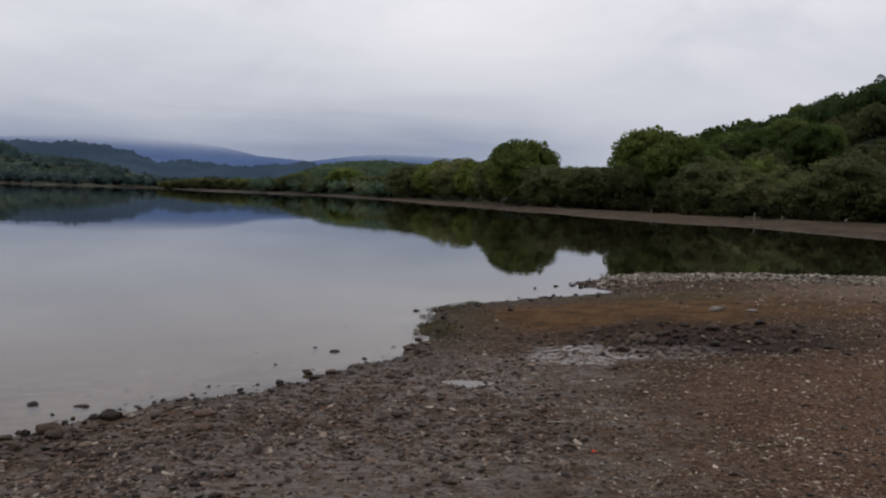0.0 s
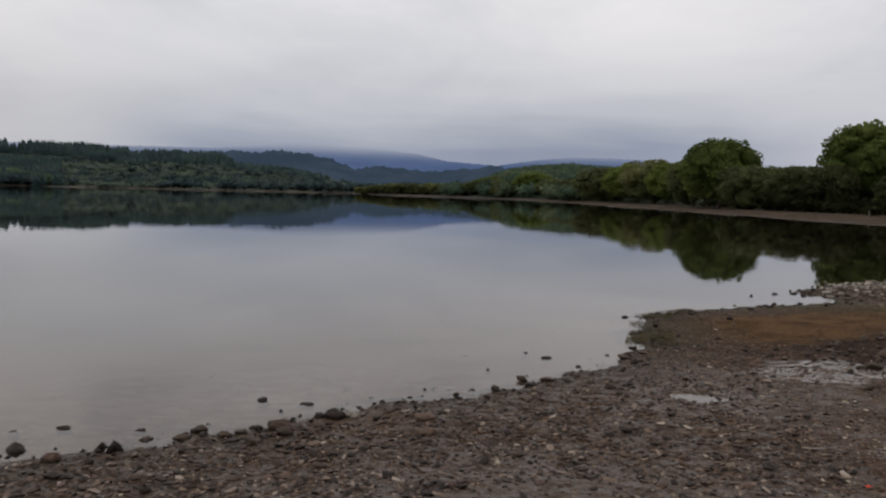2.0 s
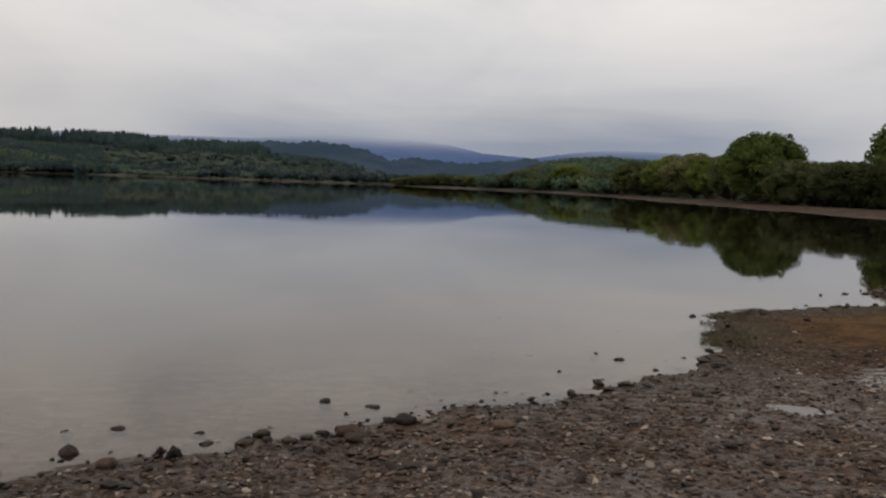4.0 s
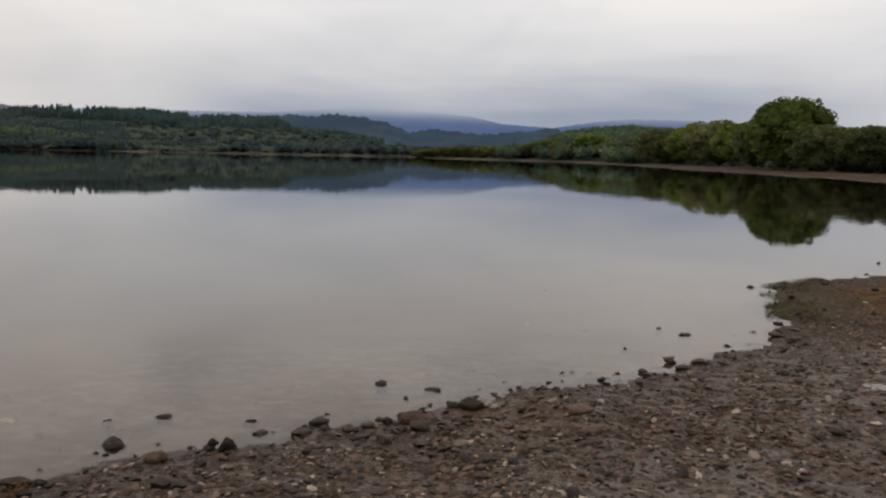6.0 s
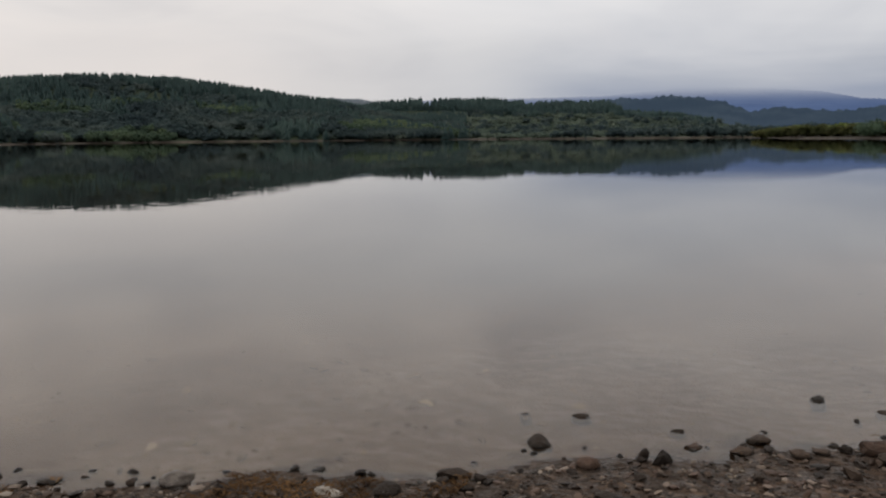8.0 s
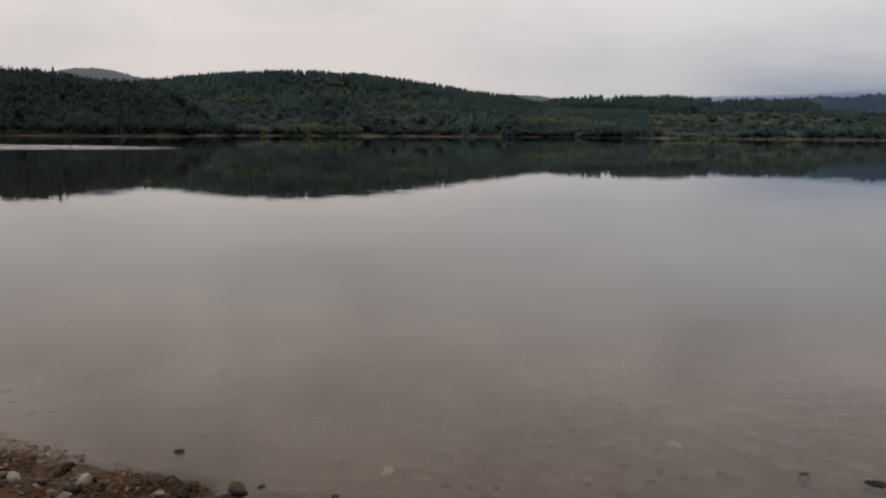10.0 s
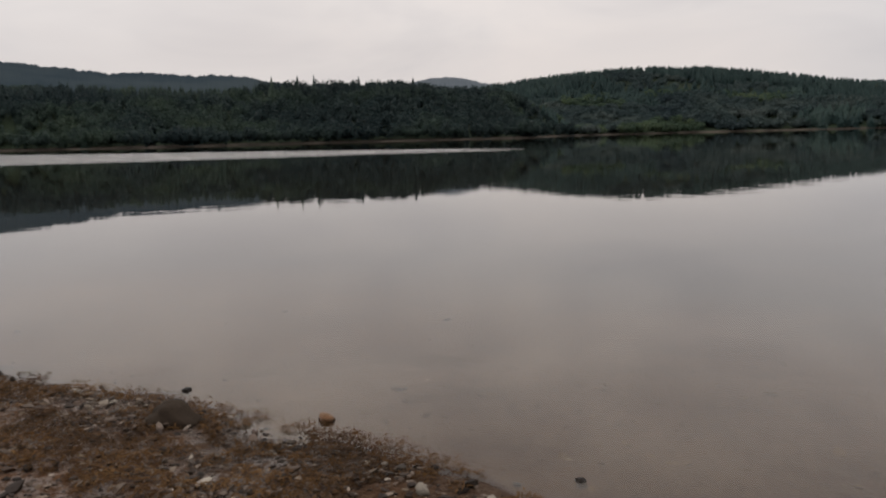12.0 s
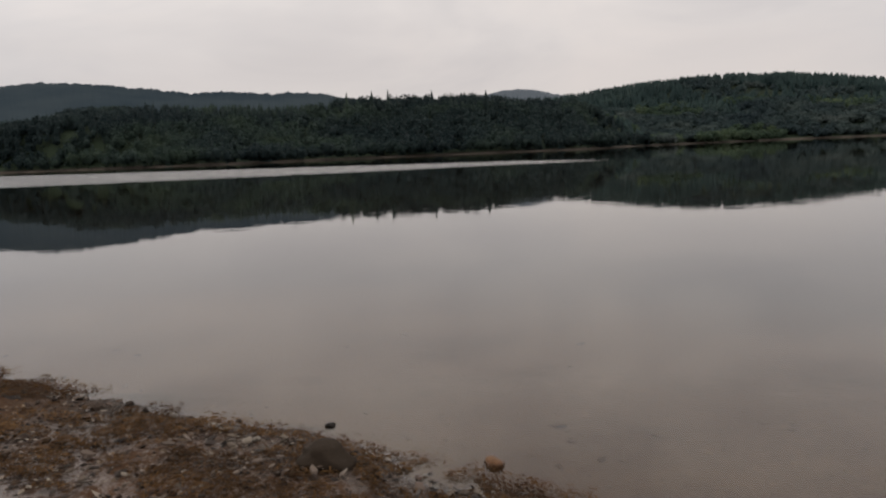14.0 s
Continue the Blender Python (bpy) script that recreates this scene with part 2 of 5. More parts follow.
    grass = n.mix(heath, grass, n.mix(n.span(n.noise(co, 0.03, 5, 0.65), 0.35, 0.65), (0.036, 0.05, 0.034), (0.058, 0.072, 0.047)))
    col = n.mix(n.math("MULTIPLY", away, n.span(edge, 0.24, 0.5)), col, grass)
    col = n.mix(n.math("MULTIPLY", n.math("MULTIPLY", wet, n.span(z, -0.03, 0.0)), 0.5), col, (0.03, 0.021, 0.014))
    col = n.mix(n.math("MULTIPLY", n.span(z, 0.0, -0.02), 0.8), col, n.ramp(n.math("ADD", n.math("MULTIPLY", n.noise(co, 0.8, 3, 0.6), 0.6), n.math("MULTIPLY", n.noise(co, 9.0, 4, 0.7), 0.4)), [(0.36, (0.14, 0.099, 0.063)), (0.5, (0.18, 0.129, 0.085)), (0.62, (0.21, 0.152, 0.101))]))
    # deeper bed painted dark for the light lost in the water
    col = n.mix(n.span(z, -0.2, -0.46), col, (0.018, 0.015, 0.011))
    # bed farther out painted dark as well, so reflections over it stay dark
    col = n.mix(n.math("MULTIPLY", n.span(n.vec("DISTANCE", co, (-3.0, 3.0, 0.0)), 11.0, 19.0), n.span(z, 0.0, -0.03)), col, (0.016, 0.014, 0.010))
    rough = n.math("SUBTRACT", 0.88, n.math("MAXIMUM", n.math("ADD", n.math("MULTIPLY", wet, 0.3), n.math("MULTIPLY", pale, 0.62)), n.math("MULTIPLY", silt, 0.45)))
    height = n.math("ADD", n.math("MULTIPLY", stone_d, -0.6), n.math("ADD", fine, n.math("MULTIPLY", mid, 0.8)))
    finish(n, col, rough, n.bump(height, 1.0, 0.03), n.math("ADD", 0.06, n.math("MAXIMUM", n.math("MULTIPLY", pale, 0.45), n.math("MULTIPLY", silt, 0.25))))
    return m


def water_material():
    m, n = material("lake_water")
    co = position(n)
    sep = n.n("ShaderNodeSeparateXYZ")
    n.put(sep.inputs[0], co)
    slow = n.noise(n.scaled(co, 0.9, 0.9, 0), 1.0, 2, 0.5)
    small = n.noise(n.scaled(co, 1.0, 1.0, 0), 4.5, 2, 0.5)
    # breeze-ruffled strip in the far bay
    wob = n.noise(n.scaled(co, 0.02, 0.02, 0), 1.0, 3, 0.6)
    px = n.math("ADD", sep.outputs[0], n.math("MULTIPLY", n.math("SUBTRACT", wob, 0.5), 14.0))
    shoreward = n.math("MULTIPLY", n.span(px, -80.0, -92.0), n.span(n.math("SUBTRACT", px, n.math("MULTIPLY", sep.outputs[1], 1.13)), -150.0, -135.0))
    across = n.span(sep.outputs[1], 38.0, 26.0)
    ruffle = n.math("MULTIPLY", n.math("MULTIPLY", shoreward, across), 0.5)
    height = n.math("ADD", n.math("MULTIPLY", slow, 0.0013), n.math("MULTIPLY", small, 0.0003))
    chop = n.math("MULTIPLY", n.noise(n.scaled(co, 1, 1, 0), 2.0, 2, 0.6), n.math("MULTIPLY", ruffle, 0.25))
    # cat's-paws farther out
    gust = n.math("MULTIPLY", n.span(n.noise(n.scaled(co, 0.05, 0.05, 0), 1.0, 3, 0.6), 0.42, 0.62), n.span(n.vec("LENGTH", co, (0, 0, 0)), 15.0, 28.0))
    paws = n.math("MULTIPLY", n.noise(n.scaled(co, 1, 1, 0), 1.3, 2, 0.5), n.math("MULTIPLY", gust, 0.003))
    bump = n.bump(n.math("ADD", n.math("ADD", height, paws), chop), 1.0, 1.0)
    fres = n.n("ShaderNodeFresnel")
    fres.inputs["IOR"].default_value = 1.333
    n.put(fres.inputs["Normal"], bump)
    gl, tr = n.n("ShaderNodeBsdfGlossy"), n.n("ShaderNodeBsdfTransparent")
    gl.inputs["Color"].default_value = (1, 1, 1, 1)
    n.put(gl.inputs["Roughness"], n.math("ADD", 0.015, n.math("MULTIPLY", ruffle, 0.25)))
    n.put(gl.inputs["Normal"], bump)
    tr.inputs["Color"].default_value = (0.80, 0.72, 0.62, 1)
    mx, o = n.n("ShaderNodeMixShader"), n.n("ShaderNodeOutputMaterial")
    n.put(mx.inputs[0], fres.outputs[0])
    n.put(mx.inputs[1], tr.outputs[0])
    n.put(mx.inputs[2], gl.outputs[0])
    n.put(o.inputs[0], mx.outputs[0])
    return m


def foliage_material(name, tones, patch=0.06, gloss=0.6, vary=0.3, relief=2.5, soft=0.0):
    """Leaves: each leaf spray a little different, whole trees of different greens; soft: loose crowns that shade as one mass."""
    m, n = material(name)
    co = position(n)
    g = n.n("ShaderNodeNewGeometry")
    one = n.math("MULTIPLY", g.outputs["Random Per Island"], vary)
    big = n.noise(co, patch, 2, 0.5)
    fac = n.math("ADD", n.math("MULTIPLY", n.math("SUBTRACT", big, 0.5), 1.7), n.math("ADD", one, 0.5 - vary * 0.5))
    col = n.ramp(fac, tones)
    shape = n.bump(n.noise(co, relief, 3, 0.7), 0.7 if relief > 1 else 0.2, 0.9 / relief)
    if soft:
        shape = n.vec("NORMALIZE", n.vec("ADD", n.vec("MULTIPLY", shape, (1 - soft,) * 3), (0.0, 0.0, soft)), (0, 0, 0))
    p = finish(n, col, gloss, shape, 0.06)
    thin, mx = n.n("ShaderNodeBsdfTranslucent"), n.n("ShaderNodeMixShader")
    n.put(thin.inputs[0], col)
    mx.inputs[0].default_value = 0.42
    out = p.outputs[0].links[0].to_node
    n.put(mx.inputs[1], p.outputs[0])
    n.put(mx.inputs[2], thin.outputs[0])
    n.put(out.inputs[0], mx.outputs[0])
    return m


def bark_material():
    m, n = material("bark")
    co = position(n)
    f = n.noise(n.scaled(co, 6, 6, 1), 2.5, 5, 0.65)
    col = n.ramp(f, [(0.3, (0.025, 0.02, 0.016)), (0.7, (0.10, 0.085, 0.07))])
    finish(n, col, 0.9, n.bump(f, 0.8, 0.05))
    return m


def stone_material(name, a, b, c, rough=0.6):
    m, n = material(name)
    oi = n.n("ShaderNodeObjectInfo").outputs["Random"]
    g = n.n("ShaderNodeNewGeometry").outputs["Random Per Island"]
    co = position(n)
    f = n.noise(co, 30, 5, 0.65)
    s = n.noise(co, 110, 3, 0.6)
    base = n.ramp(n.math("FRACT", n.math("ADD", oi, g)), [(0.0, a), (0.55, b), (1.0, c)])
    col = n.mix(n.span(f, 0.35, 0.75), base, n.mix(0.5, base, (0.03, 0.026, 0.022)))
    col = n.mix(n.math("MULTIPLY", n.span(s, 0.62, 0.75), 0.5), col, (0.3, 0.27, 0.24))
    sep = n.n("ShaderNodeSeparateXYZ")
    n.put(sep.inputs[0], co)
    wet = n.span(sep.outputs[2], 0.03, 0.005)
    col = n.mix(n.math("MULTIPLY", wet, 0.65), col, (0.018, 0.015, 0.012))
    col = n.mix(n.math("MULTIPLY", n.span(sep.outputs[2], 0.0, -0.012), 0.85), col, (0.15, 0.105, 0.066))
    finish(n, col, n.math("SUBTRACT", rough, n.math("MULTIPLY", wet, 0.3)), n.bump(n.math("ADD", f, n.math("MULTIPLY", s, 0.5)), 0.9, 0.02))
    return m


def gravel_material(name, tones, sunk=0.8):
    m, n = material(name)
    g = n.n("ShaderNodeNewGeometry").outputs["Random Per Island"]
    co = position(n)
    f = n.noise(co, 60, 3, 0.6)
    base = n.ramp(g, tones)
    col = n.mix(n.math("MULTIPLY", f, 0.4), base, (0.04, 0.032, 0.026))
    drift = n.ramp(n.noise(n.scaled(co, 1, 1.5, 1), 1.7, 4, 0.65), [(0.36, (0.72, 0.66, 0.58)), (0.5, (1.0, 1.0, 1.0)), (0.62, (1.2, 1.27, 1.22))])
    col = n.mix(1.0, col, drift, "MULTIPLY")
    sep = n.n("ShaderNodeSeparateXYZ")
    n.put(sep.inputs[0], co)
    wet = n.math("MULTIPLY", n.span(sep.outputs[2], 0.05, -0.01), 1.0 if sunk else 0.0)
    col = n.mix(n.math("MULTIPLY", wet, 0.45), col, (0.025, 0.021, 0.016))
    col = n.mix(n.math("MULTIPLY", n.span(sep.outputs[2], 0.0, -0.015), sunk), col, (0.15, 0.105, 0.066))
    finish(n, col, n.math("SUBTRACT", 0.55, n.math("MULTIPLY", wet, 0.2)), None, 0.14 if sunk else 0.0)
    return m


def hill_material(name, colour, colour2, haze_glow, fade=None):
    """Far hills that stand out of reach, haze painted into their colour and emission; fade: heights between which low
    cloud hides them.
    """
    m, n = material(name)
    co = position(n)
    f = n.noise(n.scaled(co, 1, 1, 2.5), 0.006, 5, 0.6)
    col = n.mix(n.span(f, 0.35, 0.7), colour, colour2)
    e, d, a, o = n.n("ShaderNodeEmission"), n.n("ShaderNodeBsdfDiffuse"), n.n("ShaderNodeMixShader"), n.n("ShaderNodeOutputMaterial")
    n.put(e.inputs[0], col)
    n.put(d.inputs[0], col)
    a.inputs[0].default_value = haze_glow
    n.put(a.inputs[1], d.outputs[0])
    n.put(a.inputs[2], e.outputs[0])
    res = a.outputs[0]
    if fade:
        sep = n.n("ShaderNodeSeparateXYZ")
        n.put(sep.inputs[0], co)
        zz = n.math("ADD", sep.outputs[2], n.math("MULTIPLY", n.math("SUBTRACT", n.noise(n.scaled(co, 1, 1, 3), 0.0022, 4, 0.6), 0.5), (fade[1] - fade[0]) * 0.3))
        t, x = n.n("ShaderNodeBsdfTransparent"), n.n("ShaderNodeMixShader")
        n.put(x.inputs[0], n.span(zz, fade[0], fade[1]))
        n.put(x.inputs[1], res)
        n.put(x.inputs[2], t.outputs[0])
        res = x.outputs[0]
    n.put(o.inputs[0], res)
    return m


def plain(name, colour, rough=0.7, grain=20.0):
    m, n = material(name)
    f = n.noise(position(n), grain, 4, 0.6)
    finish(n, n.mix(f, tuple(c * 0.65 for c in colour), tuple(min(1, c * 1.3) for c in colour)), rough, n.bump(f, 0.4, 0.01))
    return m


GROUND, WATER = ground_material(), water_material()
BARK = bark_material()
OAK = foliage_material("oak_leaves", [(0.0, (0.0414, 0.05957, 0.01644)), (0.5, (0.0966, 0.1288, 0.03381)), (1.0, (0.2047, 0.2185, 0.05819))])
DARK_OAK = foliage_material("dark_oak_leaves", [(0.0, (0.03174, 0.0518, 0.01451)), (0.5, (0.0767, 0.1117, 0.02974)), (1.0, (0.1676, 0.1935, 0.05133))])
WILLOW = foliage_material("willow_leaves", [(0.0, (0.036, 0.038, 0.0155)), (0.5, (0.086, 0.098, 0.04)), (1.0, (0.19, 0.188, 0.075))], 0.07, soft=0.3)
BRIGHT = foliage_material("bright_leaves", [(0.0, (0.0658, 0.0926, 0.0225)), (0.5, (0.127, 0.163, 0.0382)), (1.0, (0.21, 0.245, 0.0621))])
# far leaf colours are blued and lightened to paint the haze in
BAYWOODS = foliage_material("hazed_bay_leaves", [(0.0, (0.018, 0.0305, 0.0345)), (0.5, (0.0315, 0.049, 0.048)), (0.8, (0.047, 0.071, 0.054)), (1.0, (0.07, 0.096, 0.063))], 0.025, vary=0.12, relief=0.9, soft=0.6)
WOODS = foliage_material("hazed_wood_leaves", [(0.0, (0.0304, 0.0505, 0.0415)), (0.45, (0.064, 0.0975, 0.061)), (0.75, (0.103, 0.139, 0.0777)), (1.0, (0.142, 0.169, 0.0998))], 0.03, vary=0.18, relief=0.8, soft=0.45)
SLOPEWOODS = foliage_material("hazed_slope_leaves", [(0.0, (0.0244, 0.0391, 0.0504)), (0.45, (0.0504, 0.0752, 0.0753)), (0.75, (0.08, 0.106, 0.0976)), (1.0, (0.11, 0.131, 0.125))], 0.03, vary=0.1, relief=0.8, soft=0.6)
SPRUCE = foliage_material("hazed_spruce_needles", [(0.0, (0.024, 0.0438, 0.0448)), (0.5, (0.0437, 0.0747, 0.0714)), (1.0, (0.0741, 0.114, 0.0983))], 0.04, vary=0.12, relief=0.9, soft=0.5)
HILLWOODS = foliage_material("hillside_wood_leaves", [(0.0, (0.01518, 0.02772, 0.01122)), (0.5, (0.03036, 0.0528, 0.01716)), (1.0, (0.05687, 0.08184, 0.0264))], 0.08, relief=0.9, soft=0.35)
# brush colour set dark to paint the shade under the bank trees
BRUSH = foliage_material("shade_dark_brush", [(0.0, (0.011, 0.014, 0.006)), (0.5, (0.024, 0.028, 0.010)), (1.0, (0.055, 0.058, 0.018))], 0.15)
BRACKEN = foliage_material("bracken", [(0.0, (0.03302, 0.03822, 0.01586)), (0.5, (0.06838, 0.07358, 0.02912)), (1.0, (0.1162, 0.1192, 0.04563))], 0.06, relief=0.9)
# scrub tones carry the same painted haze
HEATH = foliage_material("hazed_heath_scrub", [(0.0, (0.0548, 0.0748, 0.064)), (0.5, (0.089, 0.119, 0.0917)), (1.0, (0.14, 0.165, 0.13))], 0.015, vary=0.1, relief=0.6, soft=0.5)
STONE_DARK = stone_material("dark_stone", (0.016, 0.011, 0.0085), (0.042, 0.029, 0.021), (0.085, 0.057, 0.041))
STONE_RUST = stone_material("rusty_stone", (0.20, 0.10, 0.05), (0.26, 0.14, 0.07), (0.3, 0.17, 0.09), 0.5)
STONE_PALE = stone_material("pale_stone", (0.26, 0.22, 0.18), (0.34, 0.3, 0.25), (0.42, 0.38, 0.33), 0.7)
GRAVEL = gravel_material("gravel", [(0.0, (0.0102, 0.00642, 0.00495)), (0.4, (0.0286, 0.0177, 0.0132)), (0.62, (0.0702, 0.0428, 0.0315)), (0.82, (0.125, 0.079, 0.0591)), (0.93, (0.189, 0.139, 0.108)), (1.0, (0.34, 0.272, 0.222))])
PALE_GRAVEL = gravel_material("pale_gravel", [(0.0, (0.085, 0.057, 0.039)), (0.4, (0.142, 0.099, 0.069)), (0.8, (0.235, 0.173, 0.126)), (1.0, (0.5, 0.41, 0.325))])
SHINGLE = gravel_material("grey_shingle", [(0.0, (0.045, 0.036, 0.03)), (0.3, (0.13, 0.108, 0.09)), (0.7, (0.24, 0.205, 0.172)), (1.0, (0.42, 0.37, 0.32))])
WEED_PEBBLES = gravel_material("weed_pebbles", [(0.0, (0.026, 0.019, 0.015)), (0.45, (0.085, 0.06, 0.046)), (0.8, (0.155, 0.115, 0.09)), (0.94, (0.25, 0.2, 0.165)), (1.0, (0.42, 0.36, 0.31))])
BED_STONES = gravel_material("lake_bed_stones", [(0.0, (0.15, 0.112, 0.076)), (0.35, (0.19, 0.141, 0.095)), (0.8, (0.24, 0.183, 0.124)), (0.95, (0.3, 0.235, 0.165)), (1.0, (0.42, 0.35, 0.265))], 0.0)
STONE_BROWN = stone_material("brown_stone", (0.06, 0.035, 0.024), (0.095, 0.058, 0.041), (0.14, 0.09, 0.065), 0.5)
STONE_GREY = stone_material("grey_stone", (0.15, 0.125, 0.108), (0.2, 0.172, 0.15), (0.25, 0.22, 0.195), 0.55)

# ---- the lie of the land ----
def polar(az, dist):
    return (-dist * math.sin(radians(az)), dist * math.cos(radians(az)))


NEAR_SHORE = [(-60, -95), (-30, -35), (-16, -9), (-11.0, -1.9), (-9.65, -0.55), (-8.42, 0.80), (-7.36, 1.84), (-6.3, 2.44), (-5.4, 3.05), (-4.2, 4.25),
              (-3.0, 5.55), (-2.1, 6.7), (-1.4, 7.35), (-0.46, 8.85), (-0.2, 9.9), (-0.14, 12.3), (0.7, 13.5), (2.26, 14.6), (3.44, 15.6),
              (2.7, 16.9), (3.9, 18.7), (5.5, 19.9), (8.8, 20.5), (11, 20.2), (15, 21.5), (19, 28), (22, 36), (23.0, 43), (22.8, 47), (24.2, 52.5)]
FAR_SHORE = [(23.2, 61), (20, 64), (16.8, 70.5), (12.8, 80), (9, 97.5), (5, 110), (0, 124), (-8, 160), (-14, 185), (-40, 262), (-70, 285)] + [polar(a, d) for a, d in (
    (18.8, 370), (17.5, 440), (20, 500), (24, 480), (31, 520), (39, 560), (47, 570), (58, 560), (63, 510), (68, 450), (67.3, 345), (72, 345), (80, 350),
    (88, 340), (94, 325), (101, 370), (108, 430), (118, 430), (135, 330), (150, 230))]
LAKE = np.array(NEAR_SHORE + FAR_SHORE)


def hashed(i, j, seed):
    v = np.sin(i * 127.1 + j * 311.7 + seed * 74.7) * 43758.5453
    return v - np.floor(v)


def wave(x, y, size, seed=0):
    """Smooth value noise, 0 to 1, with lumps of that size in metres."""
    x, y = np.asarray(x, float) / size, np.asarray(y, float) / size
    i, j = np.floor(x), np.floor(y)
    u, v = x - i, y - j
    u, v = u * u * (3 - 2 * u), v * v * (3 - 2 * v)
    a, b, c, d = hashed(i, j, seed), hashed(i + 1, j, seed), hashed(i, j + 1, seed), hashed(i + 1, j + 1, seed)
    return (a * (1 - u) + b * u) * (1 - v) + (c * (1 - u) + d * u) * v


def smooth(v, lo, hi):
    t = np.clip((np.asarray(v, float) - lo) / (hi - lo), 0, 1)
    return t * t * (3 - 2 * t)


def inland(x, y):
    """Metres from the water's edge, below zero in the lake."""
    x, y = np.atleast_1d(np.asarray(x, float)), np.atleast_1d(np.asarray(y, float))
    best, inside = np.full(x.shape, 1e9), np.zeros(x.shape, bool)
    for (ax, ay), (bx, by) in zip(LAKE, np.roll(LAKE, -1, axis=0)):
        ex, ey = bx - ax, by - ay
        t = np.clip(((x - ax) * ex + (y - ay) * ey) / (ex * ex + ey * ey), 0, 1)
        best = np.minimum(best, (x - ax - t * ex) ** 2 + (y - ay - t * ey) ** 2)
        if ay != by:
            inside ^= ((ay > y) != (by > y)) & (x < ax + (y - ay) / (by - ay) * ex)
    return np.where(inside, -1, 1) * np.sqrt(best)


# hills: foot and crest distance, height of their trees, crest line as bearing and rise of the tree tops
HILLS = {
    "bay": (352, 470, 6.5, [(112, .046), (108, .049), (105.5, .055), (104, .064), (98, .066), (93, .063), (89.5, .061), (86.9, .065), (83.7, .066), (78, .066), (74, .06),
                          (70.5, .055), (68, .035), (66.8, .02), (66, 0)]),
    "fir": (545, 760, 7.5, [(84, .03), (76, .05), (71, .062), (66.5, .072), (61, .0768), (57, .0725), (53.8, .0655), (50.6, .0555), (47, .0475), (44.4, .0385), (42, .03), (38, .01), (36, 0)]),
    "plateau": (590, 950, 9, [(52, .02), (46, .036), (44.2, .0435), (41.7, .046), (36.3, .0475), (34.9, .044), (33, .0445), (28.4, .043), (27.3, .036), (24, .033), (21, .024), (19, .012), (17, .008), (14, 0)]),
    "green": (225, 430, 4.5, [(13, 0), (11, .012), (8.4, .0315), (5, .0375), (1.8, .0356), (0, .031), (-3, .031), (-8, .034), (-14, .04), (-20, .05)]),
    "right": (112, 240, 7.5, [(-11, 0), (-14, .03), (-16.5, .07), (-18.1, .085), (-20, .093), (-22, .101), (-23, .108), (-25.3, .125), (-28, .142), (-34, .16), (-42, .18), (-60, .2), (-90, .16),
                             (-120, .1), (-150, .05), (-180, .03)]),
}


BAR_X, BAR_Y = (3.0, 3.6, 4.6, 6.0, 7.5, 9.0, 12.0), (16.6, 17.5, 18.3, 18.2, 18.3, 18.6, 18.7)


def shingle_bar(x, y):
    """1 along the crest of the shingle bar at the far end of the beach, 0 away from it."""
    off = y - np.interp(x, BAR_X, BAR_Y)
    return np.exp(-(off / np.where(off > 0, 0.8, 1.5)) ** 2) * smooth(x, 2.9, 3.9) * (1 - smooth(x, 11, 15))


